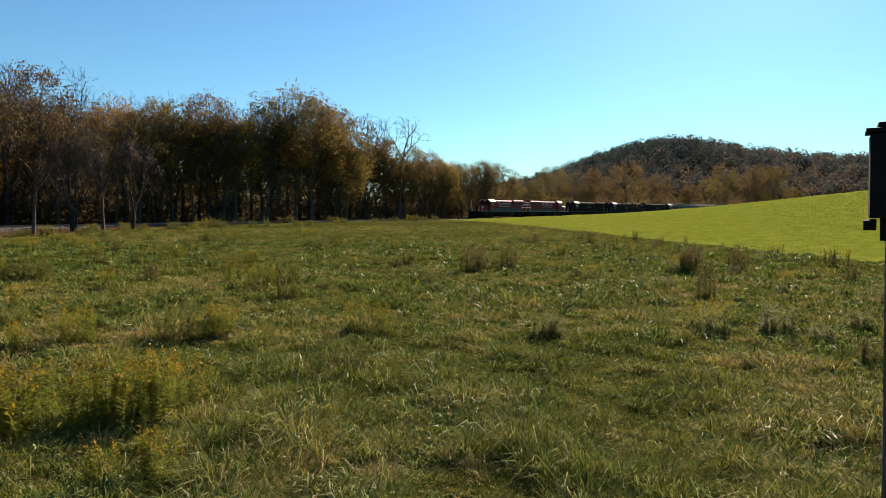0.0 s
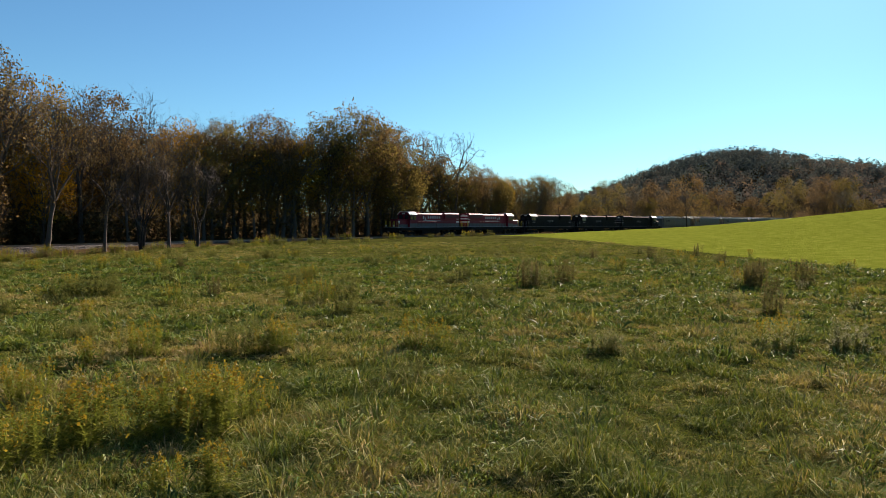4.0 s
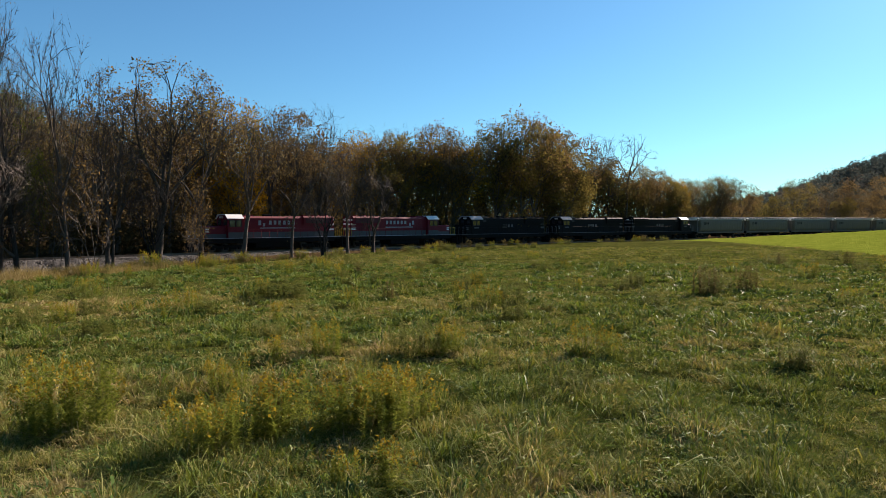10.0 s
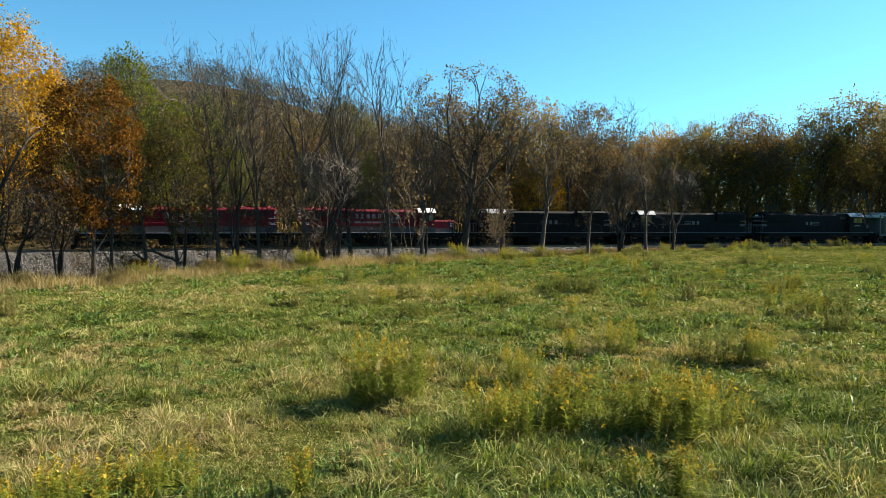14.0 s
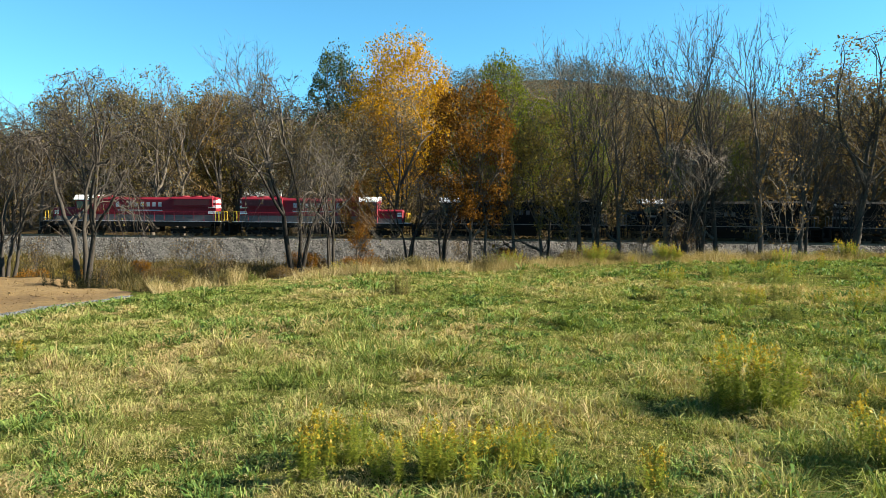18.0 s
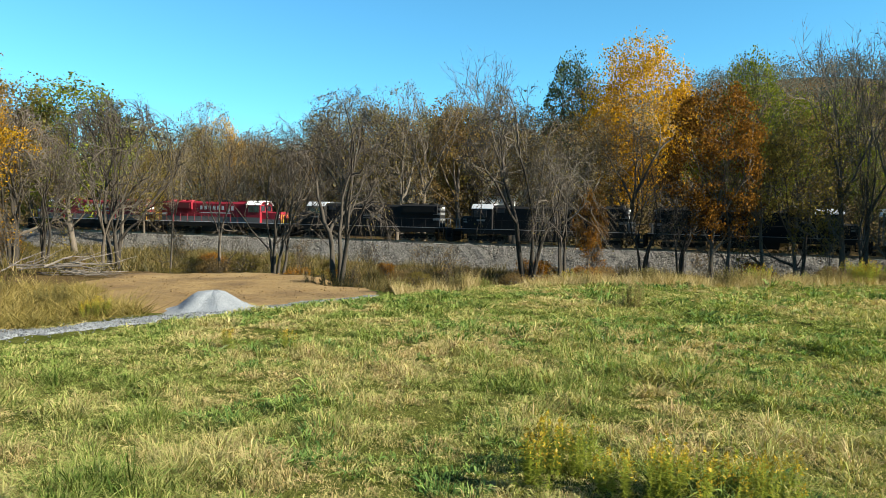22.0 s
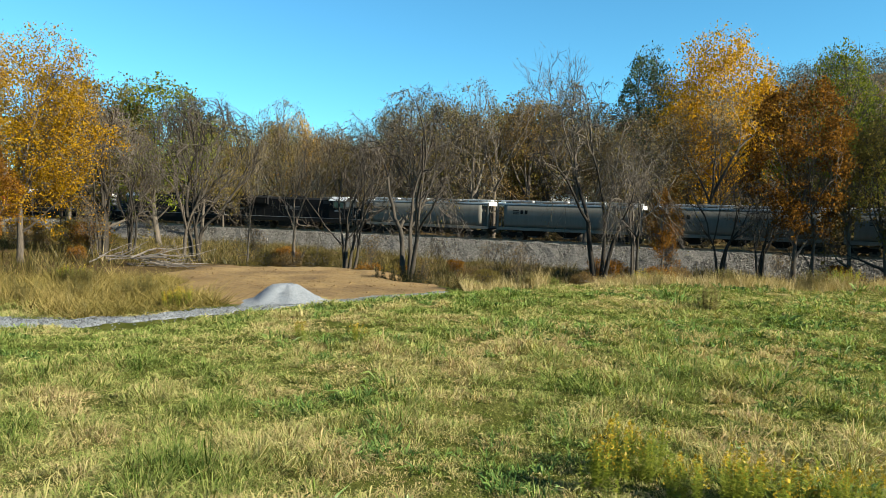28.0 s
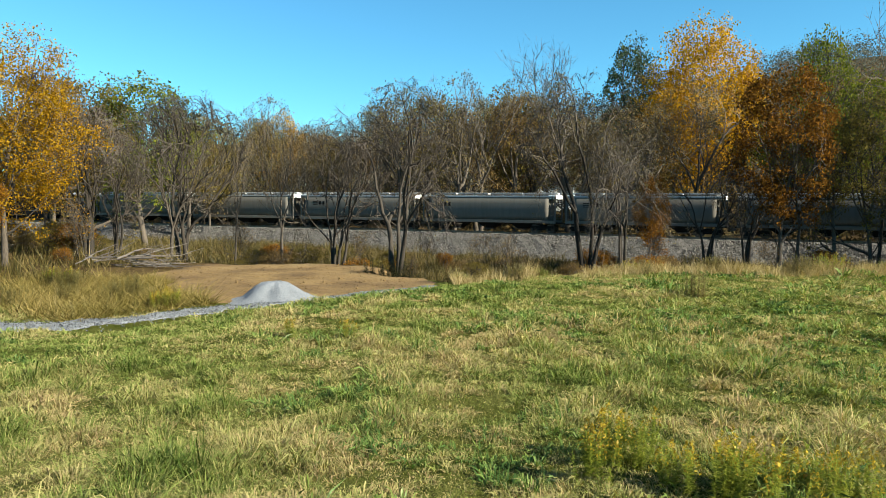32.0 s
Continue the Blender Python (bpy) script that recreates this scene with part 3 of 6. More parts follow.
def build_tree(seed, tall, wide, trunk_r, stems=1, bole=0.3, levels=5, spread=0.5, lift=0.04, bend=0.12, sides=(1, 2, 1, 0), twigs=3, dome=False, low=0.16, clumps=0, ctips=10, cper=5, bark=None, twig_bark=None,
               leaf=None, per=0, leaf_size=0.12, fluff=0.4, keep=1.0, lean=0.04, droop=0.0, thick=0.016, label="", name="tree"):
    """One tree that forks again and again: stems, limbs, branches, twigs, and leaves on its outer shoots. Returns the thing."""
    rng = np.random.default_rng(seed)
    tv, tf, bv, bf, tips, thin = [], [], [], [], [], []

    def turned(d, angle, az):
        u = np.cross(d, (0.3, 0.9, 0.1) if abs(d[2]) > 0.8 else (0.0, 0.0, 1.0))
        u /= np.linalg.norm(u)
        w = np.cross(d, u)
        return d * math.cos(angle) + (u * math.cos(az) + w * math.sin(az)) * math.sin(angle)

    def limb(p, d, ln, r, lvl):
        segs = (5, 4, 4, 3, 2, 2, 2)[lvl]
        pts = [np.array(p, float)]
        for i in range(segs):
            d = d + rng.normal(0, bend * (0.5 if lvl == 0 else 1.0), 3) + np.array((0, 0, lift if lvl < 3 else lift - droop))
            d = d / np.linalg.norm(d)
            pts.append(pts[-1] + d * ln / segs)
        end = 0.62 if lvl < levels else 0.2
        radii = [r * (1 - (1 - end) * i / segs) for i in range(segs + 1)]
        if lvl == 0:
            radii[0] *= 1.4
        if lvl < 2:
            tube(tv, tf, pts, radii, 7)
        elif lvl < levels:
            tube(bv, bf, pts, [max(q, 0.014 + 0.4 * thick) for q in radii], 4 if lvl == 2 else 3)
        else:
            thin.append((pts[0], pts[1], thick * 1.2, thick))
            thin.append((pts[1], pts[2], thick, thick * 0.4))
        if lvl >= levels - 1:
            for _ in range(twigs):
                k = rng.integers(0, segs)
                q = pts[k] + (pts[k + 1] - pts[k]) * rng.uniform(0, 1)
                e = q + turned(d, rng.uniform(0.35, 1.1), rng.uniform(0, 6.3)) * ln * rng.uniform(0.35, 0.9) + (0, 0, -droop * ln)
                thin.append((q, e, thick * 0.8, thick * 0.3))
                tips.append(q + (e - q) * rng.uniform(0.5, 1.0))
        if lvl >= levels:
            tips.extend(pts[1:])
            return
        az = rng.uniform(0, 6.3)
        ends = 2 + (rng.uniform() < 0.25) + (lvl == 0 and stems == 1)
        for k in range(ends):
            dd = turned(d, spread * rng.uniform(0.45, 1.2) * (0.5 if k == 0 else 1.0), az + 6.283 * k / ends + rng.normal(0, 0.4))
            limb(pts[-1], dd, ln * rng.uniform(0.66, 0.88) if lvl else tall * (1 - bole) * 0.33 * rng.uniform(0.85, 1.15), radii[-1] * (0.92 if k == 0 else rng.uniform(0.6, 0.8)), lvl + 1)
        for k in range(sides[min(lvl, len(sides) - 1)]):
            g = rng.uniform(0.35, 0.92) * segs
            i = int(g)
            q = pts[i] + (pts[i + 1] - pts[i]) * (g - i)
            limb(q, turned(d, spread * rng.uniform(1.0, 1.9), rng.uniform(0, 6.3)), (ln if lvl else tall * (1 - bole) * 0.30) * rng.uniform(0.45, 0.75), radii[i] * rng.uniform(0.30, 0.5), min(lvl + (1 if lvl else 2), levels))

    for stem in range(stems):
        a = 2 * math.pi * (stem + rng.uniform(-0.25, 0.25)) / stems
        out = 0.0 if stems == 1 else rng.uniform(0.12, 0.30)
        way = np.array((out * math.cos(a) + rng.normal(0, lean), out * math.sin(a) + rng.normal(0, lean), 1.0))
        limb((0.4 * out * math.cos(a), 0.4 * out * math.sin(a), -0.3), way / np.linalg.norm(way), tall * bole * (1 if stem == 0 else rng.uniform(0.7, 1.1)) + 0.3, trunk_r * (1 if stems == 1 else rng.uniform(0.5, 0.68)), 0)
    if thin:
        p, q = np.array([t[0] for t in thin]), np.array([t[1] for t in thin])
        w = np.cross(q - p, rng.normal(size=p.shape))
        w /= np.linalg.norm(w, axis=1)[:, None] + 1e-9
        o = len(bv)
        bv = list(bv) + list(np.stack([p - w * np.array([[t[2]] for t in thin]), p + w * np.array([[t[2]] for t in thin]), q], 1).reshape(-1, 3))
        bf += [(o + 3 * i, o + 3 * i + 1, o + 3 * i + 2) for i in range(len(thin))]
    tv, bv, tips = np.array(tv), np.array(bv), np.array(tips)
    k = tall / np.percentile(tips[:, 2], 90 if dome else 99.3)
    r = wide / np.percentile(np.hypot(tips[:, 0], tips[:, 1]), 75 if dome else 93)
    k, r = min(k, 1.6), min(max(r, 0.75 * k), 1.6 * k)
    size = np.array((r, r, k))
    mid, half = np.array((0, 0, tall * (low + 1) / 2)), np.array((wide, wide, tall * (1 - low) / 2))

    def shaped(p):
        """Grown to size; shoots that would leave the crown's egg-shaped hull are bent back into it."""
        p = p * size
        if not dome:
            return p
        q = (p - mid) / half
        d = np.linalg.norm(q, axis=1)
        az = np.arctan2(q[:, 1], q[:, 0])
        hull = 0.93 + 0.07 * np.sin(3 * az + seed) + 0.06 * np.sin(6 * q[:, 2] + 2 * az + seed)
        over = np.maximum(d / hull - 0.7, 0)
        d1 = np.where(d / hull > 0.7, hull * (0.7 + 0.3 * over / (over + 0.3)), d)
        back = 1 + (d1 / np.maximum(d, 1e-6) - 1) * smooth(0.06, 0.12 + 1.5 * low, p[:, 2] / tall)
        return mid + (p - mid) * back[:, None]

    tree = thing(name, label, "shrub" if name == "shrub" else "tree")
    part("trunk", mesh_from("trunk", shaped(tv), tf, bark, True), bark, tree)
    part("branchwork", mesh_from("branchwork", shaped(bv), bf, twig_bark or bark), twig_bark or bark, tree)
    if leaf is not None and per:
        spots = shaped(tips[rng.uniform(0, 1, len(tips)) < keep])
        v, f = leaves(rng, spots, per, fluff, leaf_size)
        if clumps:
            # leaf clusters towards the outside of the crown
            d = rng.normal(size=(clumps, 3))
            d *= (rng.uniform(0.25, 1.0, clumps) ** 0.45 / np.linalg.norm(d, axis=1))[:, None]
            az = np.arctan2(d[:, 1], d[:, 0])
            d *= (0.86 + 0.09 * np.sin(3 * az + seed) + 0.08 * np.sin(6 * d[:, 2] + 2 * az + seed))[:, None]
            heads = np.repeat(mid + d * half, ctips, 0) + rng.normal(0, 0.10 * wide, (clumps * ctips, 3)) * (1, 1, 0.7)
            v2, f2 = leaves(rng, heads, cper, 0.045 * wide, leaf_size)
            v, f = np.concatenate([v, v2]), np.concatenate([f, f2 + len(v)])
        part("crown", sheet("crown", v, f, 4, leaf), leaf, tree)
    return tree


BARK_BLACK = bark("near_black_bark", (0.012, 0.010, 0.008), (0.052, 0.043, 0.034))
BARK_MID = bark("brown_grey_bark", (0.024, 0.019, 0.015), (0.112, 0.094, 0.074))
FULL = dict(spread=0.62, lift=0.01, sides=(2, 2, 1, 0), bole=0.20, bark=BARK_DARK, dome=True, clumps=95, ctips=12)      # leafy crowns down to the lower trunk
WOOD = dict(spread=0.60, lift=0.02, levels=4, sides=(2, 2, 1), bole=0.22, twigs=4, bark=BARK_DARK, fluff=0.3, leaf_size=0.125, per=2, dome=True, low=0.08, clumps=60, ctips=10, cper=4)
KINDS = {
    "bare_tall": [dict(seed=s, tall=17, wide=4.4, trunk_r=0.36, bole=0.34, spread=0.56, lift=0.045, bend=0.14, sides=(1, 2, 1, 0), twigs=4, thick=0.023, bark=BARK_DARK, leaf=LEAF_OLIVE, per=1, leaf_size=0.07, fluff=0.2, keep=0.06,
                       label="tall slender grey-barked tree, nearly bare in late autumn") for s in (11, 12, 13)],
    "bare_bush": [dict(seed=s, tall=10.5, wide=5.0, trunk_r=0.25, stems=4, bole=0.2, spread=0.56, lift=0.02, bend=0.14, sides=(0, 1, 1, 1), bark=BARK_BLACK, twig_bark=BARK_DARK, dome=True, low=0.2,
                       label="spreading multi-stemmed grey tree, bare of leaves") for s in (21, 22)],
    "sinuous": [dict(seed=s, tall=12, wide=4.8, trunk_r=0.32, stems=3, bole=0.24, spread=0.62, lift=0.02, bend=0.17, sides=(0, 1, 2, 1), bark=BARK_BLACK, twig_bark=BARK_MID, droop=0.09, dome=True, low=0.2,
                     leaf=LEAF_OLIVE, per=1, leaf_size=0.06, fluff=0.2, keep=0.14, label="dark crooked tree with drooping twigs on the creek bank") for s in (26, 27)],
    "grey_crown": [dict(seed=s, tall=14, wide=5.0, trunk_r=0.27, bole=0.26, spread=0.56, lift=0.03, sides=(1, 2, 2, 0), twigs=4, bark=BARK_MID, leaf=LEAF_TAN, per=1, leaf_size=0.09, fluff=0.2, keep=0.8, dome=True, low=0.22,
                        label="broad grey tree with sparse brown leaves") for s in (31, 32, 33)],
    "olive": [dict(seed=s, tall=15, wide=5.2, trunk_r=0.27, leaf=LEAF_OLIVE, per=2, leaf_size=0.12, fluff=0.28, keep=0.7, label="olive-green and brown leafed woodland tree", **FULL) for s in (41, 42, 43)],
    "brown": [dict(seed=s, tall=15, wide=5.2, trunk_r=0.27, leaf=LEAF_BROWN, per=2, leaf_size=0.12, fluff=0.28, keep=0.7, label="brown-leafed oak in late autumn", **FULL) for s in (51, 52)],
    "gold": [dict(seed=s, tall=20, wide=7.2, trunk_r=0.34, leaf=LEAF_GOLD, per=3, leaf_size=0.13, fluff=0.36, label="tall maple with a full golden-orange crown", **{**FULL, "clumps": 190, "ctips": 14, "cper": 7}) for s in (61,)],
    "yellow": [dict(seed=s, tall=16, wide=5.4, trunk_r=0.26, leaf=LEAF_YELLOW, per=4, leaf_size=0.075, fluff=0.28, low=0.06, label="maple with a bright yellow and orange crown", **{**FULL, "clumps": 170, "ctips": 14, "cper": 12}) for s in (71, 72)],
    "green": [dict(seed=s, tall=17, wide=4.6, trunk_r=0.27, leaf=LEAF_GREEN, per=2, leaf_size=0.12, fluff=0.28, label="tree still in dark green leaf", **FULL) for s in (81, 82)],
    "russet": [dict(seed=s, tall=14, wide=3.7, trunk_r=0.22, leaf=LEAF_RUSSET, per=4, leaf_size=0.095, fluff=0.25, label="oak with rust-red leaves down to its foot", **{**FULL, "cper": 8}) for s in (91, 92)],
    "pine": [dict(seed=s, tall=19, wide=3.4, trunk_r=0.28, bole=0.4, levels=4, spread=0.5, sides=(3, 2, 1), lift=0.02, bark=BARK_DARK, leaf=LEAF_PINE, per=2, leaf_size=0.11, fluff=0.25, dome=True, low=0.3, clumps=60, cper=8,
                  label="dark green pine rising over the wood") for s in (95,)],
    "wood_brown": [dict(seed=s, tall=15, wide=5.4, trunk_r=0.25, leaf=LEAF_BROWN, keep=0.85, label="brown-leafed tree in the wood", **WOOD) for s in (121, 122)],
    "wood_olive": [dict(seed=s, tall=15, wide=5.4, trunk_r=0.25, leaf=LEAF_OLIVE, keep=0.9, label="olive-leafed tree in the wood", **WOOD) for s in (123, 124)],
    "wood_grey": [dict(seed=s, tall=14, wide=4.8, trunk_r=0.24, leaf=LEAF_TAN, keep=0.6, label="grey tree with sparse leaves in the wood", **{**WOOD, "bark": BARK_GREY, "sides": (2, 2, 2), "cper": 1, "leaf_size": 0.10}) for s in (125, 126)],
    "wood_gold": [dict(seed=s, tall=16, wide=5.2, trunk_r=0.26, leaf=LEAF_GOLD, keep=0.8, label="golden-leafed tree in the wood", **WOOD) for s in (127,)],
    "wood_green": [dict(seed=s, tall=16, wide=4.8, trunk_r=0.26, leaf=LEAF_GREEN, keep=0.9, label="green-leafed tree in the wood", **WOOD) for s in (128,)],
    "bare_far": [dict(seed=s, tall=16, wide=4.6, trunk_r=0.24, bole=0.48, levels=5, spread=0.66, lift=0.03, bend=0.13, sides=(1, 2, 1, 0), twigs=4, thick=0.017, bark=BARK_DARK, dome=True, low=0.5,
                      label="bare tree with an umbrella-shaped crown of thin boughs") for s in (131, 132)],
    "sapling": [dict(seed=s, tall=5.5, wide=1.7, trunk_r=0.07, stems=2, levels=4, bole=0.25, spread=0.5, bark=BARK_GREY, leaf=LEAF_BROWN, per=1, leaf_size=0.07, fluff=0.2, keep=0.6, thick=0.010,
                     label="thin young tree with sparse brown leaves on the railway bank") for s in (101, 102)],
    "shrub": [dict(seed=s, tall=3.0, wide=2.0, trunk_r=0.05, stems=3, levels=4, bole=0.12, spread=0.6, bark=BARK_GREY, leaf=l, per=4, leaf_size=0.06, fluff=0.22, keep=0.8, thick=0.008, dome=True, low=0.02,
                   label="low tangled shrub with dull leaves on the railway bank") for s, l in ((111, LEAF_OLIVE), (112, LEAF_RUSSET), (113, LEAF_BROWN))],
}
MODELS = {k: [build_tree(name="shrub" if k == "shrub" else "tree", **d) for d in v] for k, v in KINDS.items()}


def tip_height(tree):
    """How high a grown tree really reaches."""
    tops = [np.array([v.co.z for v in o.data.vertices]) for o in tree.children if o.name.split(".")[0] != "trunk"]
    return float(np.percentile(np.concatenate(tops), 99.7))


TALL = {k: [tip_height(m) for m in v] for k, v in MODELS.items()}
UNUSED = {m for v in MODELS.values() for m in v}
tree_rng = random.Random(5)


def plant(kind, az, dist, top=None, tall=None, wide=1.0, which=None, group="trees along the railway", z=None):
    """Sets a tree az degrees left of +y at that distance; top: the elevation of its tip as the camera sees it."""
    x, y = -dist * math.sin(radians(az)), dist * math.cos(radians(az))
    base = lie(x, y) - 0.05 if z is None else z
    n = tree_rng.randrange(len(MODELS[kind])) if which is None else which
    m = MODELS[kind][n]
    if top is not None:
        tall = 3.5 + dist * math.tan(radians(top)) - base
    k = tall / TALL[kind][n]
    w = wide * k
    turn = tree_rng.uniform(0, 360)
    if m in UNUSED:
        UNUSED.discard(m)
        ob = m
    else:
        ob = copy_thing(m, Matrix())
    ob.matrix_basis = pose(x, y, base, 0, 0, turn) @ Matrix.Diagonal((w, w, k, 1))
    return tagged(ob, group=group)


# front row between the meadow and the track, and the trees that stand out beyond it
for row in (
        ("sinuous", 35.6, 49.0, 9.4, 1.0, 1), ("bare_bush", 40.5, 54.0, 6.6, 0.75, 1), ("grey_crown", 31.0, 92.0, 10.4, 0.85, 0), ("bare_tall", 44.7, 56.0, 6.2, 0.9, None),
        ("bare_tall", 48.2, 57.0, 7.0, 0.5, None), ("bare_bush", 52.0, 56.0, 8.0, 0.8, 0), ("bare_tall", 53.0, 54.0, 7.0, 1.0, 1), ("bare_bush", 56.6, 52.0, 5.0, 0.7, 1),
        ("bare_bush", 58.4, 51.0, 7.0, 0.8, 0), ("yellow", 63.6, 47.0, 11.3, 1.05, 0), ("yellow", 68.2, 50.0, 10.5, 0.9, 0), ("russet", 65.5, 44.0, 3.4, 0.9, 0), ("brown", 61.0, 54.0, 8.6, 0.75, 0),
        ("sinuous", 20.4, 57.0, 10.2, 0.95, 0), ("sinuous", 17.6, 57.0, 6.5, 0.7, 1), ("russet", 15.6, 60.0, 2.2, 0.7, 1), ("sinuous", 11.4, 63.0, 4.6, 0.8, 1),
        ("russet", 6.4, 62.0, 9.9, 0.88, 0), ("bare_tall", 5.4, 64.0, 7.0, 0.9, 1), ("bare_tall", 2.8, 66.0, 8.5, 0.9, 2), ("olive", 0.6, 66.0, 7.5, 0.9, 0),
        ("bare_tall", -2.2, 66.0, 13.8, 0.75, 0), ("bare_tall", -3.6, 67.0, 12.6, 0.8, 1), ("bare_tall", -5.4, 67.0, 13.3, 0.7, 2), ("bare_tall", -8.7, 68.0, 14.6, 0.7, 0),
        ("bare_tall", -11.3, 70.0, 13.4, 0.7, 1), ("bare_tall", -12.5, 69.0, 14.3, 0.75, 2), ("bare_tall", -15.5, 70.0, 14.0, 0.7, 0), ("bare_tall", -18.0, 72.0, 10.8, 0.9, 1),
        ("grey_crown", -21.4, 78.0, 12.0, 1.0, 1), ("grey_crown", -24.6, 79.0, 10.7, 0.95, 0), ("grey_crown", -27.6, 82.0, 8.4, 0.9, 1), ("grey_crown", -31.3, 84.0, 7.2, 0.8, 0),
        ("bare_bush", -33.8, 84.0, 4.2, 0.8, 1), ("grey_crown", -35.7, 86.0, 6.2, 0.8, 1), ("bare_bush", -37.7, 87.0, 4.0, 0.7, 0),
        ("gold", 12.1, 106.0, 13.4, 0.80, 0), ("pine", 17.3, 112.0, 12.6, 0.9, 0), ("grey_crown", 24.6, 104.0, 10.4, 0.85, 1), ("bare_tall", 21.8, 98.0, 12.3, 1.1, 2),
        ("green", 4.1, 91.0, 12.0, 0.62, 0), ("green", 1.2, 92.0, 9.0, 0.7, 1), ("brown", 15.6, 118.0, 10.2, 0.9, 0), ("bare_tall", 28.8, 94.0, 10.5, 1.1, 0),
        ("olive", 27.4, 110.0, 8.9, 0.8, 1), ("grey_crown", 34.8, 100.0, 9.4, 0.9, 1), ("olive", 33.0, 108.0, 8.6, 0.9, 2), ("grey_crown", 38.2, 104.0, 7.6, 0.9, 0),
        ("brown", 41.5, 120.0, 6.2, 0.9, 1), ("wood_gold", 44.8, 130.0, 7.0, 0.8, 0), ("grey_crown", 45.6, 128.0, 8.0, 0.8, 1), ("green", 54.6, 90.0, 8.8, 1.3, 0),
        ("green", 56.6, 96.0, 7.2, 0.8, 1), ("olive", 58.4, 88.0, 8.6, 0.9, 0), ("brown", 60.6, 90.0, 8.6, 0.9, 0), ("olive", 50.0, 104.0, 6.4, 0.9, 1), ("grey_crown", 51.6, 102.0, 7.0, 0.9, 0),
        ("wood_green", -3.6, 88.0, 5.4, 0.55, 0), ("wood_green", -8.8, 90.0, 4.8, 0.5, 0), ("wood_green", -13.6, 92.0, 5.2, 0.55, 0), ("wood_green", 2.2, 88.0, 5.0, 0.5, 0),
        # beyond the track, towards the sun
        ("wood_gold", -27.4, 104.0, 9.3, 0.75, 0), ("bare_tall", -29.8, 103.0, 9.4, 1.2, 0), ("brown", -31.3, 108.0, 8.9, 0.9, 0), ("bare_tall", -33.6, 108.0, 8.7, 1.2, 1),
        ("wood_gold", -36.6, 112.0, 7.2, 0.8, 0), ("brown", -38.8, 114.0, 6.9, 0.9, 1), ("bare_tall", -40.5, 116.0, 7.9, 1.2, 2), ("brown", -43.0, 120.0, 7.9, 0.85, 0),
        ("wood_gold", -42.0, 118.0, 7.0, 0.7, 0), ("bare_tall", -45.0, 122.0, 8.0, 1.1, 0), ("olive", -47.4, 126.0, 7.9, 0.9, 0), ("olive", -49.6, 128.0, 8.8, 1.0, 1), ("brown", -50.8, 130.0, 8.3, 0.95, 1),
        ("grey_crown", -52.6, 138.0, 7.0, 0.8, 0), ("olive", -53.6, 134.0, 5.8, 0.9, 1), ("bare_far", -55.0, 145.0, 7.0, 0.9, 1), ("bare_far", -57.7, 152.0, 6.9, 1.1, 0),
        ("brown", -59.4, 160.0, 4.3, 0.9, 0), ("olive", -60.6, 166.0, 3.6, 0.9, 2), ("wood_gold", -61.6, 172.0, 3.4, 0.7, 0), ("bare_far", -64.6, 190.0, 3.6, 1.5, 1), ("bare_tall", -73.0, 255.0, 2.4, 1.3, 0),
        ("bare_bush", -75.0, 262.0, 2.2, 1.2, 1), ("wood_brown", -75.7, 213.0, 3.5, 1.0, 0), ("wood_brown", -73.3, 240.0, 2.9, 1.0, 0), ("wood_olive", -82.8, 330.0, 3.2, 0.9, 0), ("wood_brown", -84.8, 335.0, 3.3, 1.0, 1), ("wood_olive", -86.2, 340.0, 3.1, 1.0, 1),
        ("wood_olive", -69.9, 215.0, 3.1, 0.9, 0), ("wood_grey", -71.4, 225.0, 2.7, 1.0, 0), ("wood_brown", -78.1, 280.0, 2.6, 1.1, 1)):
    kind, az, dist, top, wide, which = row
    plant(kind, az, dist, top, None, wide, which)

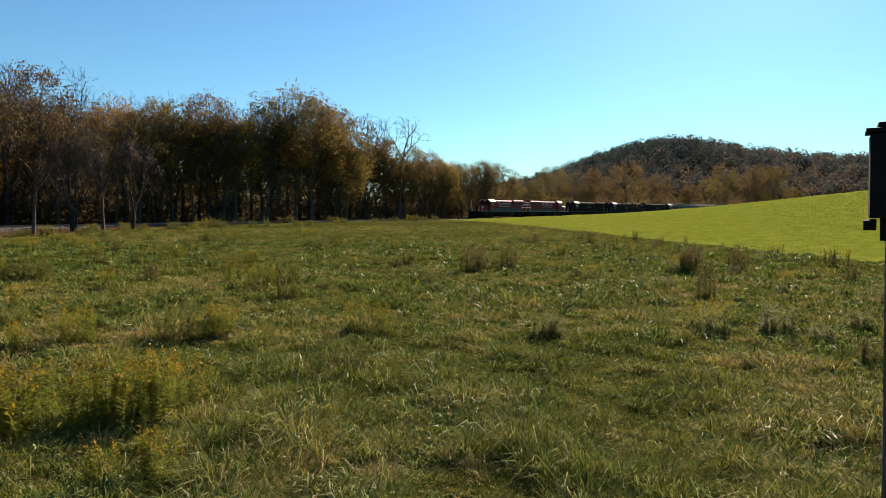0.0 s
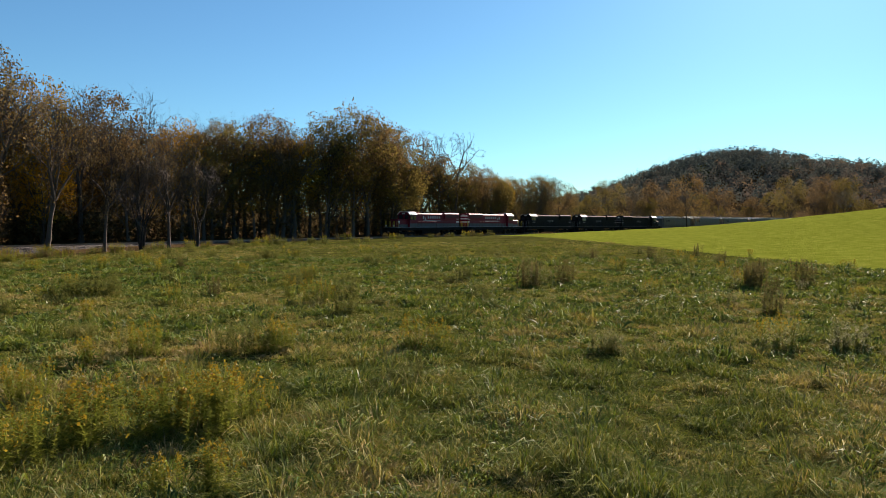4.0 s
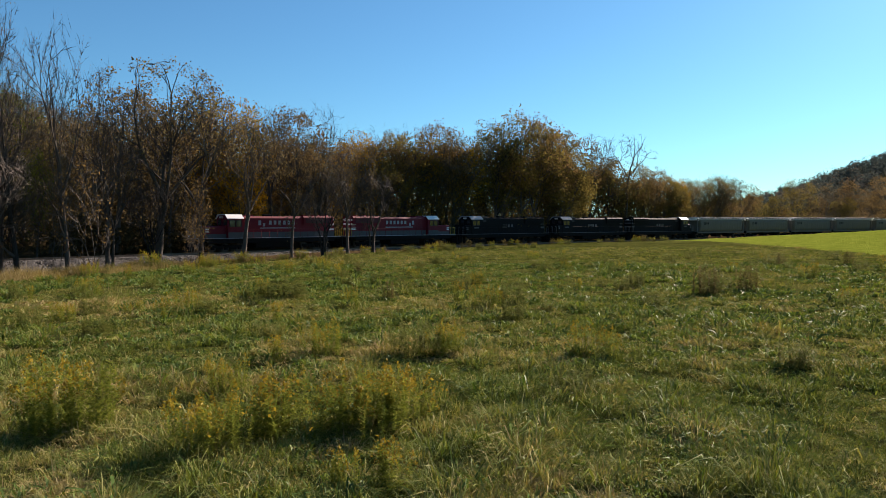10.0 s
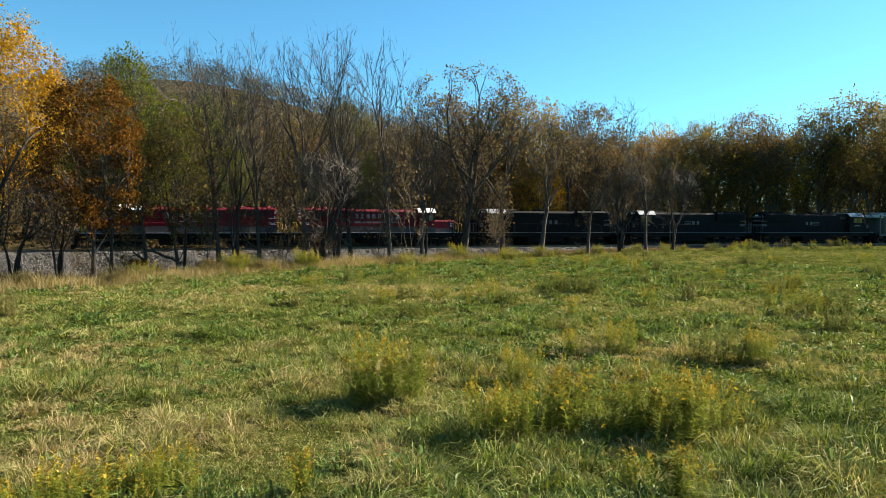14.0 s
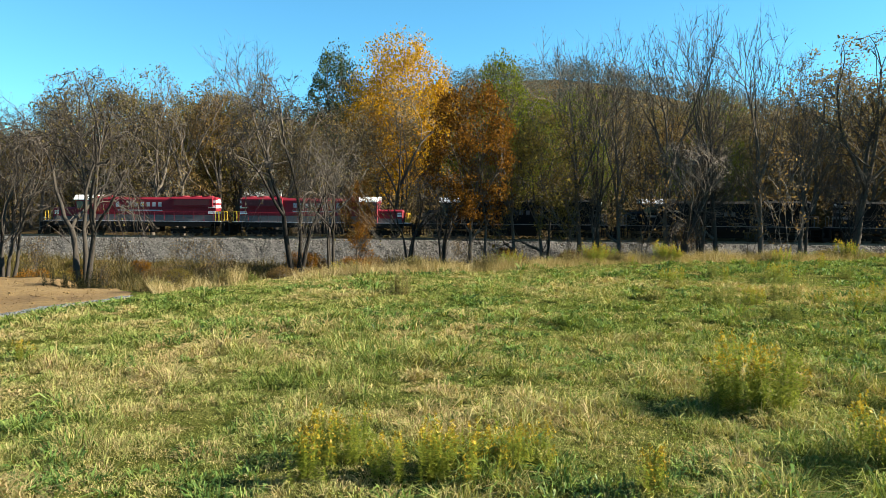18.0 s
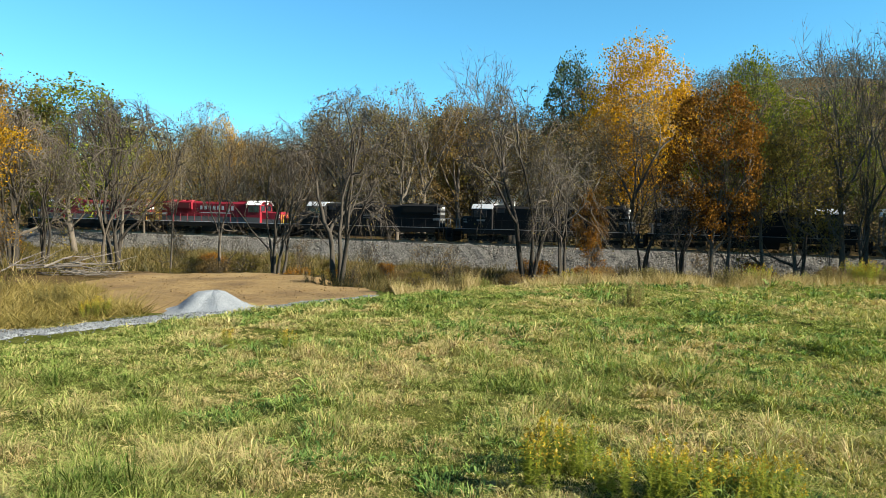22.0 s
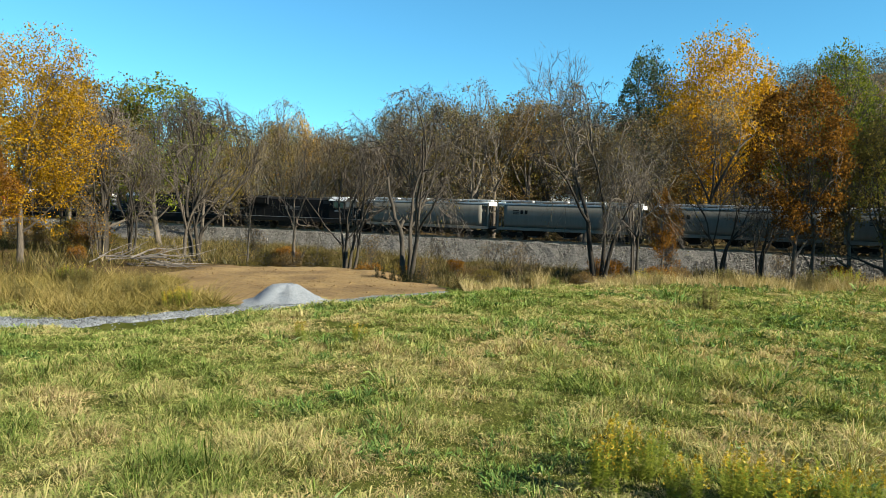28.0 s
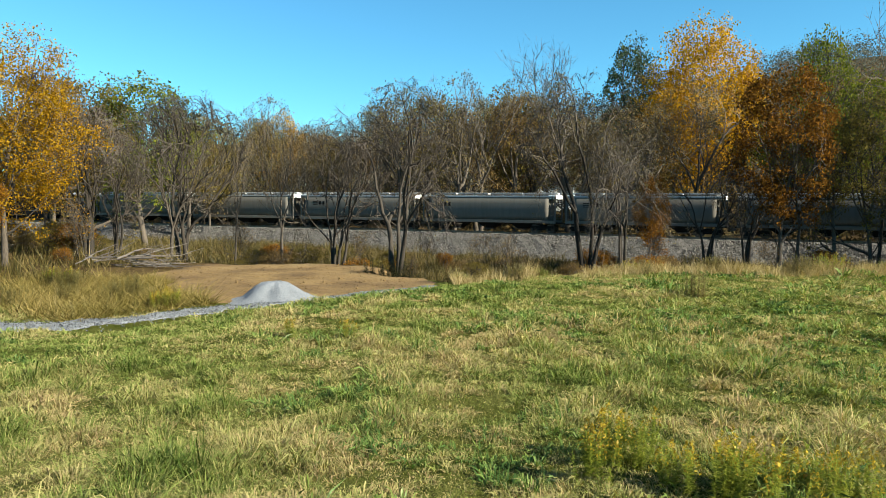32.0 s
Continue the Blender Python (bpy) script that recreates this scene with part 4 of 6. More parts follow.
# the wood behind, filled up row by row
for az0, az1, n, d0, d1, e0, e1, kinds in (
        (-26, -54, 40, 98, 145, 4.8, 7.2, ("wood_brown", "wood_olive", "wood_brown", "wood_olive", "wood_brown", "wood_gold", "wood_grey")),
        (-52, -58, 11, 120, 150, 4.0, 5.4, ("wood_olive", "wood_olive", "wood_brown")),
        (-57, -65, 14, 135, 190, 2.9, 4.1, ("wood_olive", "wood_brown", "wood_grey")),
        (-58, -68, 9, 150, 200, 2.2, 3.4, ("wood_brown", "wood_olive", "wood_grey")),
        (-12, -28, 17, 92, 130, 6.0, 10.0, ("wood_olive", "wood_brown", "wood_grey", "wood_grey", "wood_olive", "wood_green")),
        (16, -12, 22, 94, 135, 5.5, 9.5, ("wood_olive", "wood_brown", "wood_grey", "wood_grey", "wood_green", "wood_olive")),
        (50, 36, 16, 92, 140, 4.8, 6.8, ("wood_grey", "wood_olive", "wood_brown", "wood_grey", "wood_olive")),
        (36, 16, 22, 94, 150, 6.2, 9.0, ("wood_grey", "wood_olive", "wood_brown", "wood_grey", "wood_grey")),
        (76, 50, 16, 84, 130, 4.5, 7.6, ("wood_olive", "wood_brown", "wood_grey", "wood_green", "wood_olive")),
        (-60, -88, 30, 190, 330, 1.0, 2.3, ("wood_olive", "wood_olive", "wood_grey", "wood_brown"))):
    for i in range(n):
        az = az0 + (az1 - az0) * (i + tree_rng.uniform(-0.4, 0.4)) / n
        a = radians(az)
        d = tree_rng.uniform(d0, d1)
        # keep off the track
        while abs(math.hypot(-d * math.sin(a) - CURVE.x, d * math.cos(a) - CURVE.y) - RADIUS) < 8 or math.hypot(-d * math.sin(a) - CURVE.x, d * math.cos(a) - CURVE.y) < RADIUS:
            d += 6
        if 99 < d * math.cos(a) < 110 and -1 < az < 17:
            d += 16     # a gap towards the sun beside the tall maple
        if 22.0 < az < 24.2 and d < 155:
            az += 2.4   # the gap that shows the farmhouse
        plant(tree_rng.choice(kinds), az, d, tree_rng.uniform(e0, e1), None, tree_rng.uniform(0.85, 1.15), group="trees of the wood")

# shrubs and saplings on the bank and in the wood's edge
for i in range(62):
    az = tree_rng.uniform(-24, 66)
    x_dist = tree_rng.uniform(46, 66) if az > 5 else tree_rng.uniform(60, 74)
    kind = tree_rng.choice(("shrub", "shrub", "sapling"))
    plant(kind, az, x_dist, None, tree_rng.uniform(1.0, 2.4) if kind == "shrub" else tree_rng.uniform(2.5, 5.0), group="undergrowth on the bank")
# low leafy growth between the meadow and the track, in front of the train
for i in range(14):
    az = 9 - 36 * (i + tree_rng.uniform(-0.4, 0.4)) / 14
    d = tree_rng.uniform(0.82, 0.92) * 78.5 / math.cos(radians(az + 3)) ** 0.85
    kind = tree_rng.choice(("sapling", "sapling", "bare_bush", "sapling", "grey_crown", "bare_tall"))
    plant(kind, az, d, tree_rng.uniform(2.2, 6.0) if kind != "bare_tall" else tree_rng.uniform(6, 10), None, tree_rng.uniform(0.6, 0.95), group="undergrowth on the bank")
for m in UNUSED:
    for o in (*m.children_recursive, m):
        bpy.data.objects.remove(o)


# ---- far wooded hills ----
def far_woods():
    """Crowns of the woods on the hills, each with its own colour, tinted for haze."""
    rng = np.random.default_rng(21)
    for name, n, area, per, size in (("far_hill_trees", 2600, (500, 800, -190, 300), 90, 0.80), ("ridge_trees", 1500, (-200, 200, 190, 400), 150, 0.36), ("slope_trees", 760, (-320, -50, 125, 290), 150, 0.36)):
        x, y = rng.uniform(area[0], area[1], n), rng.uniform(area[2], area[3], n)
        if name == "slope_trees":
            keep = wave(x, y, 0.03, 4) > -0.35
            x, y = x[keep], y[keep]
            n = len(x)
        z = height(x, y)
        h, w = rng.uniform(8, 14.5, n), rng.uniform(3.0, 5.6, n)
        d = rng.normal(size=(n, per, 3))
        d /= np.linalg.norm(d, axis=2)[..., None]
        lobes = 1 + 0.22 * np.sin(4 * np.arctan2(d[..., 1], d[..., 0]) + 5 * d[..., 2] + rng.uniform(0, 6, (n, 1)))
        d *= (rng.uniform(0.5, 1.0, (n, per)) ** 0.35 * lobes)[..., None]
        c = np.stack([x, y, z + h * 0.5], -1)[:, None] + d * np.stack([w, w, h * 0.48], -1)[:, None]
        c = c.reshape(-1, 3)
        m = len(c)
        # leaf masses lie on the crown like scales, a little tilted
        nrm = d.reshape(-1, 3) + rng.normal(0, 0.35, (m, 3))
        nrm /= np.linalg.norm(nrm, axis=1)[:, None] + 1e-9
        u = np.cross(nrm, rng.normal(size=(m, 3)))
        u /= np.linalg.norm(u, axis=1)[:, None] + 1e-9
        v = np.cross(nrm, u)
        s = rng.uniform(0.5, 1.15, (m, 1)) * size * np.repeat(w / 4.3, per)[:, None]
        vv = np.stack([c - u * s, c + v * s * 0.8, c + u * s, c - v * s * 0.8], 1).reshape(-1, 3)
        tone = np.clip(0.30 + 0.55 * (mottle(x, y, 60.0, 71) - 0.5) + rng.normal(0, 0.20, n) + 0.5 * (rng.uniform(0, 1, n) > 0.93), 0, 1)
        ob = part(name, toned(sheet(name, vv, np.arange(4 * m).reshape(m, 4), 4, LEAF_HAZED), np.repeat(tone, per)), LEAF_HAZED)
        tagged(ob, "far autumn woods, brown, olive and rust, on a hill", "woods", kind="stuff")


def belt():
    """The depth of the wood behind its front trees: crowns and undergrowth that close the view."""
    rng = np.random.default_rng(33)
    n = 1500
    az = np.radians(np.where(rng.uniform(0, 1, n) < 0.50, rng.uniform(-78, 70, n), rng.uniform(-64, -14, n)))          # to the left of +y
    d = rng.uniform(0, 1, n) ** 1.25
    x0, y0 = -np.sin(az), np.cos(az)
    # distance at which each line of sight leaves the track behind
    b = -(x0 * CURVE.x + y0 * CURVE.y)
    far = -b + np.sqrt(b * b - (CURVE.length_squared - (RADIUS + 9) ** 2))
    r = far + 95 * d
    x, y = r * x0, r * y0
    clear = (np.degrees(az) < 22.2) | (np.degrees(az) > 24.0) | (r > 160)
    x, y, d, az, n = x[clear], y[clear], d[clear], az[clear], int(clear.sum())
    z = height(x, y)
    low = (d < 0.16) | (rng.uniform(0, 1, n) < 0.38)
    h = np.where(low, rng.uniform(2.2, 6.2, n), rng.uniform(8.0, 14.5, n) * np.where(x < -20, 0.62, 1.0) * np.where(az < radians(-54), 0.5, 1.0))
    w = 0.28 * h + rng.uniform(0.8, 1.6, n)
    per = 140
    dd = rng.normal(size=(n, per, 3))
    dd *= (rng.uniform(0.25, 1.0, (n, per)) ** 0.45 / np.linalg.norm(dd, axis=2))[..., None]
    c = np.stack([x, y, z + h * 0.5], -1)[:, None] + dd * np.stack([w, w, h * 0.52], -1)[:, None]
    c[..., 2] = np.maximum(c[..., 2], z[:, None] + 0.15)
    c = c.reshape(-1, 3)
    m = len(c)
    u, v = rng.normal(size=(m, 3)), rng.normal(size=(m, 3))
    u /= np.linalg.norm(u, axis=1)[:, None]
    v -= u * (u * v).sum(1)[:, None]
    v /= np.linalg.norm(v, axis=1)[:, None]
    s = rng.uniform(0.12, 0.34, (m, 1))
    vv = np.stack([c - u * s, c + v * s * 0.6, c + u * s, c - v * s * 0.6], 1).reshape(-1, 3)
    tagged(part("undergrowth", sheet("undergrowth", vv, np.arange(4 * m).reshape(m, 4), 4, SHADED_UNDERWOOD), SHADED_UNDERWOOD), "dense brown and olive undergrowth in the wood's depth", "undergrowth", kind="stuff")


def far_material():
    n = Nodes("hazed_wood_leaf")
    tone = n.add("Attribute")
    tone.attribute_name = "tone"
    f = n.math("ADD", n.math("MULTIPLY", tone.outputs["Fac"], 0.85), n.math("MULTIPLY", n.island(), 0.15))
    # greyed and blued stops: aerial haze put into the leaf colours
    return n.leafy(n.ramp(f, ((0.05, (0.050, 0.068, 0.062)), (0.28, (0.080, 0.095, 0.078)), (0.48, (0.106, 0.106, 0.086)), (0.66, (0.142, 0.112, 0.082)), (0.85, (0.195, 0.137, 0.076)), (1.0, (0.22, 0.18, 0.085)))), 0.30, 0.0)


LEAF_HAZED = far_material()
# darker than the crown leaves: the canopy's shade is put into this colour
SHADED_UNDERWOOD = leaf_material("shaded_underwood", (0.050, 0.042, 0.022), (0.105, 0.082, 0.038), (0.190, 0.130, 0.052), 0.56)
far_woods()
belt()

# ---- train ----
RED = paint("red_paint", (0.150, 0.0035, 0.012), 0.5, 0.4, 0.3)
RED_DIRT = paint("sooty_red_paint", (0.075, 0.004, 0.007), 0.6, 0.6)
GREY = paint("grey_stripe_paint", (0.080, 0.080, 0.082), 0.55, 0.4, 0.25)
BLACK = paint("black_paint", (0.0065, 0.0065, 0.0068), 0.65, 0.5, 0.12)
UNDER = paint("grimy_underframe", (0.0085, 0.0080, 0.0075), 0.75, 0.6, 0.10)
WHITE = paint("white_paint", (0.74, 0.74, 0.72), 0.4, 0.2)
YELLOW = paint("yellow_rail_paint", (0.65, 0.42, 0.02), 0.5, 0.2)
LETTER_DIM = paint("grey_lettering", (0.085, 0.087, 0.090), 0.55, 0.3)
LETTER = paint("silver_lettering", (0.30, 0.31, 0.33), 0.5, 0.2)
HOPPER = paint("grey_hopper_paint", (0.128, 0.119, 0.102), 0.7, 0.5, 0.15)
HOPPER_TOP = paint("galvanised_roof", (0.36, 0.37, 0.37), 0.6, 0.3)
WHEEL = plain("wheel_steel", (0.10, 0.075, 0.06), 0.6, 0.5, 0.4)
GRILLE = plain("dark_grille", (0.012, 0.012, 0.013), 0.6)


def glass_material():
    n = Nodes("cab_glass")
    return n.finish((0.02, 0.025, 0.03), 0.08, spec=0.8)


GLASS = glass_material()


LENS = plain("lamp_lens", (0.55, 0.55, 0.52), 0.15, var=0.1, spec=0.7)
NEW = bmesh.new


def wheelset_mesh(r=0.5):
    bm = NEW()
    for y in (-0.75, 0.75):
        o = 1 if y > 0 else -1
        rod(bm, (0, y - 0.065, 0), (0, y + 0.065, 0), r, 20)
        rod(bm, (0, y - o * 0.085, 0), (0, y - o * 0.06, 0), r + 0.028, 20)
        rod(bm, (0, y + o * 0.066, 0), (0, y + o * 0.11, 0), 0.16, 10)
    rod(bm, (0, -1.0, 0), (0, 1.0, 0), 0.09, 8)
    return bm


def truck(parent, x, axles, spacing):
    """A bogie: side frames, springs, axle boxes and its wheelsets."""
    bm = NEW()
    half = spacing * (axles - 1) / 2
    for y in (-1.02, 1.02):
        box(bm, x - half - 0.45, x + half + 0.45, y - 0.07, y + 0.07, 0.52, 0.80, 0.03)
        for i in range(axles):
            ax = x - half + i * spacing
            box(bm, ax - 0.2, ax + 0.2, y - 0.11, y + 0.11, 0.30, 0.66, 0.03)
        for i in range(axles - 1):
            ax = x - half + (i + 0.5) * spacing
            box(bm, ax - 0.42, ax + 0.42, y - 0.09, y + 0.09, 0.34, 0.56, 0.03)
            for k in (-0.2, 0, 0.2):
                rod(bm, (ax + k, y * 1.02, 0.42), (ax + k, y * 1.02, 0.72), 0.065, 8)
    box(bm, x - 0.3, x + 0.3, -1.0, 1.0, 0.6, 0.9)
    frame_part = part("truck", bm, UNDER, parent, "grimy bogie")
    for i in range(axles):
        w = part("wheelset", wheelset_mesh(), WHEEL, frame_part)
        w.location = (x - half + i * spacing, 0, 0.5)


def coupler(parent, x, way):
    bm = NEW()
    box(bm, min(x, x + way * 0.34), max(x, x + way * 0.34), -0.12, 0.12, 0.72, 1.0, 0.03)
    box(bm, min(x + way * 0.2, x + way * 0.42), max(x + way * 0.2, x + way * 0.42), -0.2, 0.14, 0.70, 1.02, 0.04)
    part("coupler", bm, WHEEL, parent)


def railing(parent, x0, x1, y, z0, z1, n, material, label=""):
    bm = NEW()
    for i in range(n + 1):
        x = x0 + (x1 - x0) * i / n
        rod(bm, (x, y, z0), (x, y, z1), 0.022, 5)
    rod(bm, (x0, y, z1), (x1, y, z1), 0.022, 5)
    part("handrail", bm, material, parent, label)


def bars(bm, x, y, z, rows, way):
    """Lettering that cannot be spelled out: one plain bar for each sign. rows of (start, width, height)."""
    for start, w, h in rows:
        x0 = x + start
        box(bm, x0, x0 + 0.72 * w, min(y, y + way * 0.012), max(y, y + way * 0.012), z + 0.1 * h, z + 0.9 * h)


def locomotive(name, label, body, stripe, roof, nose, rails, length, wide_cab, lights):
    """A six-axle road diesel, cab towards -x. Its middle is the origin, z = 0 the rail head."""
    t = thing(name, label, "locomotive", "train")
    h = length / 2
    bm = NEW()
    box(bm, -h + 0.5, h - 0.5, -1.48, 1.48, 1.35, 1.62, 0.03)
    for y in (-1.52, 1.52):
        box(bm, -h + 1.6, h - 1.6, y - 0.03, y + 0.03, 1.08, 1.60)
    part("underframe", bm, UNDER, t, "black frame sill")
    bm = NEW()
    box(bm, -h + 0.6, h - 0.6, -1.53, 1.53, 1.625, 1.68)
    part("walkway", bm, LETTER if stripe else LETTER_DIM, t, "light edge of the walkway")
    for x, way in ((-h + 0.25, -1), (h - 0.25, 1)):
        bm = NEW()
        box(bm, x - 0.1, x + 0.1, -1.45, 1.45, 0.30, 1.5, 0.03)
        prism(bm, ((-1.35, 0.12), (1.35, 0.12), (1.4, 0.55), (-1.4, 0.55)), x + way * 0.10, x + way * 0.42)
        part("pilot", bm, UNDER, t)
        for y in (-1.3, 1.3):
            for k in range(4):
                st = NEW()
                box(st, min(x - way * 0.95, x - way * 0.35), max(x - way * 0.95, x - way * 0.35), y - 0.22, y + 0.22, 0.40 + 0.32 * k, 0.44 + 0.32 * k)
                part("step", st, UNDER, t)
            for e in (0.955, 0.32):
                st = NEW()
                box(st, min(x - way * e, x - way * (e + 0.04)), max(x - way * e, x - way * (e + 0.04)), y - 0.24, y + 0.24, 0.36, 1.6)
                part("step_plate", st, UNDER, t)
        coupler(t, x, way)
    bm = NEW()
    box(bm, -2.6, 2.6, -1.35, 1.35, 0.42, 1.34, 0.16)
    part("fuel_tank", bm, UNDER, t)
    for x in (-h + 4.1, h - 4.1):
        truck(t, x, 3, 1.72)
    # cab
    c0, c1 = (-h + 2.7, -h + 5.0) if wide_cab else (-h + 4.15, -h + 6.1)
    cw = 1.52 if wide_cab else 1.50
    bm = NEW()
    prism(bm, ((-cw, 1.68), (cw, 1.68), (cw, 3.95), (0.95, 4.40), (-0.95, 4.40), (-cw, 3.95)), c0, c1)
    cab = part("cab", bm, body, t)
    bm = NEW()
    prism(bm, ((-cw - 0.05, 3.93), (-0.97, 4.41), (0.97, 4.41), (cw + 0.05, 3.93), (cw + 0.05, 4.00), (0.98, 4.50), (-0.98, 4.50), (-cw - 0.05, 4.00)), c0 - 0.15, c1 + 0.08)
    part("cab_roof", bm, roof, t, "pale cab roof")
    for y in (-1, 1):
        for x0, x1 in ((c0 + 0.2, c0 + 0.85), (c0 + 1.0, c0 + 1.65)):
            bm = NEW()
            box(bm, x0, x1, min(y * cw, y * (cw + 0.02)), max(y * cw, y * (cw + 0.02)), 3.05, 3.75)
            part("cab_window", bm, GLASS, cab)
            bm = NEW()
            for q in ((x0 - 0.05, x0, 3.0, 3.8), (x1, x1 + 0.05, 3.0, 3.8), (x0, x1, 3.0, 3.05), (x0, x1, 3.75, 3.8)):
                box(bm, q[0], q[1], min(y * cw, y * (cw + 0.04)), max(y * cw, y * (cw + 0.04)), q[2], q[3])
            part("window_frame", bm, GRILLE, cab)
    for y in (-0.75, 0.75):
        bm = NEW()
        box(bm, c0 - 0.02, c0, y - 0.42, y + 0.42, 3.2, 3.85)
        part("windscreen", bm, GLASS, cab)
    bm = NEW()
    for y in (-0.16, 0.16):
        rod(bm, (c0 - 0.24, y, 4.15), (c0 - 0.02, y, 4.15), 0.13, 12)
    part("headlight", bm, LENS, cab)
    if lights:
        for y in (-0.9, 0.9):
            bm = NEW()
            rod(bm, (-h + 0.32, y, 1.9), (-h + 0.5, y, 1.9), 0.12, 12)
            part("ditch_light", bm, LENS, t)
    # nose, low in front of the cab
    bm = NEW()
    nw = 1.45 if wide_cab else 0.98
    prism(bm, ((-nw, 1.68), (nw, 1.68), (nw, 2.95), (nw * 0.75, 3.12), (-nw * 0.75, 3.12), (-nw, 2.95)), -h + 1.2, c0)
    bmesh.ops.bevel(bm, geom=[e for e in bm.edges if abs(e.verts[0].co.x + h - 1.2) < 0.01 and abs(e.verts[1].co.x + h - 1.2) < 0.01], offset=0.25, segments=3, affect="EDGES")
    nose_part = part("nose", bm, body, t)
    if nose:
        for z in (2.36, 2.62):
            bm = NEW()
            for y in (-1, 1):
                prism(bm, ((y * nw, z), (y * (nw + 0.012), z), (y * (nw + 0.012), z + 0.17), (y * nw, z + 0.17)), -h + 1.55, -h + 2.0)
            part("nose_stripe", bm, nose, nose_part, "white nose stripe")
    # long hood with its doors, radiator flare and roof fans
    hood = NEW()
    prism(hood, ((-0.92, 1.68), (0.92, 1.68), (0.92, 4.05), (0.68, 4.30), (-0.68, 4.30), (-0.92, 4.05)), c1, h - 1.25)
    hood_part = part("long_hood", hood, body, t)
    rear = NEW()
    prism(rear, ((-1.16, 3.25), (1.16, 3.25), (1.22, 4.15), (1.0, 4.36), (-1.0, 4.36), (-1.22, 4.15)), h - 6.1, h - 1.55)
    part("radiator", rear, body, t)
    for y in (-1, 1):
        bm = NEW()
        box(bm, h - 5.8, h - 1.9, min(y * 1.18, y * 1.235), max(y * 1.18, y * 1.235), 3.45, 4.05)
        part("radiator_grille", bm, UNDER if not stripe else RED_DIRT, t)
        bm = NEW()
        box(bm, c1 + 0.3, c1 + 1.3, min(y * 0.92, y * 0.95), max(y * 0.92, y * 0.95), 3.55, 3.95)
        part("intake_grille", bm, body if stripe else GRILLE, t)
        n = int((h - 6.6 - c1 - 0.4) / 0.72)
        for i in range(n):
            x = c1 + 0.4 + 0.72 * i
            bm = NEW()
            box(bm, x + 0.03, x + 0.69, min(y * 0.92, y * 0.938), max(y * 0.92, y * 0.938), 1.95 if not stripe else 2.42, 3.1)
            part("engine_door", bm, body, t)
    if stripe:
        bm = NEW()
        for y in (-1, 1):
            box(bm, c1 + 0.02, h - 1.27, min(y * 0.94, y * 0.955), max(y * 0.94, y * 0.955), 1.69, 2.35)
            box(bm, c0, c1, min(y * (cw + 0.005), y * (cw + 0.02)), max(y * (cw + 0.005), y * (cw + 0.02)), 1.69, 2.35)
            box(bm, -h + 1.5, c0 - 0.01, min(y * (nw + 0.004), y * (nw + 0.016)), max(y * (nw + 0.004), y * (nw + 0.016)), 1.69, 2.15)
        part("stripe", bm, stripe, t, "grey lower stripe")
    for x in (h - 2.3, h - 3.7, h - 5.1):
        bm = NEW()
        rod(bm, (x, 0, 4.34), (x, 0, 4.50), 0.58, 18)
        part("radiator_fan", bm, body, t)
    bm = NEW()
    box(bm, -0.9, 0.3, -0.3, 0.3, 4.28, 4.55, 0.05)
    part("exhaust_outlet", bm, UNDER, t)
    bm = NEW()
    box(bm, c1 + 0.3, c1 + 1.8, -0.62, 0.62, 4.29, 4.46, 0.05)
    # black engines get a paler housing: a roof glint put into the colour
    part("blower_housing", bm, body if stripe else HOPPER, t)
    bm = NEW()
    for y in (-0.12, 0, 0.12):
        rod(bm, (c0 + 1.0, y, 4.62), (c0 + 1.45, y, 4.62), 0.05, 8)
    box(bm, c0 + 1.15, c0 + 1.25, -0.15, 0.15, 4.49, 4.62)
    part("horn", bm, UNDER, t)
    # lettering band on the long hood, both sides
    for y in (-1, 1):
        bm = NEW()
        if stripe:
            k0 = -2.0
            bm.free()
            for start, low, w, tall in ((0.0, 3.12, 0.5, 0.72), (0.62, 2.98, 0.4, 0.5)) + tuple((1.45 + 0.66 * i, 3.2, 0.5, 0.62) for i in range(6)):
                bm = NEW()
                bars(bm, k0 + start, y * 0.945, low, ((0.0, w, tall),), y)
                part("letter", bm, LETTER, t)
            bm = NEW()
            box(bm, k0 + 0.2, k0 + 5.2, min(y * 0.945, y * 0.957), max(y * 0.945, y * 0.957), 2.78, 2.90)
            part("lettering_line", bm, LETTER, t)
        else:
            bm.free()
            for start in (0.6, 1.35):
                bm = NEW()
                bars(bm, start, y * 0.945, 2.6, ((0.0, 0.55, 0.62),), y)
                part("letter", bm, LETTER_DIM, t)
            for k in range(3):
                bm = NEW()
                box(bm, -0.6, 0.45, min(y * 0.945, y * 0.957), max(y * 0.945, y * 0.957), 2.64 + 0.2 * k, 2.72 + 0.2 * k)
                part("emblem_bar", bm, LETTER_DIM, t)
            bm = NEW()
            box(bm, c0 + 0.5, c0 + 1.5, min(y * cw, y * (cw + 0.012)), max(y * cw, y * (cw + 0.012)), 2.55, 2.75)
            part("number_bar", bm, LETTER_DIM, t)
        railing(t, -h + 1.6 if wide_cab else c1 + 0.2, h - 1.3, y * 1.47, 1.68, 2.70, 12, body)
    for x, way in ((-h + 0.75, -1), (h - 0.75, 1)):
        for y in (-1.42, 1.42, -0.5, 0.5):
            bm = NEW()
            rod(bm, (x, y, 1.65), (x, y, 2.75), 0.03, 6)
            rod(bm, (x, y, 2.75), (x - way * 0.35, y, 2.75), 0.03, 6)
            rod(bm, (x - way * 0.35, y, 2.75), (x - way * 0.35, y, 1.65), 0.03, 6)
            part("grab_rail", bm, YELLOW if stripe else LETTER_DIM, t, "yellow end handrail" if stripe else "grey end handrail")
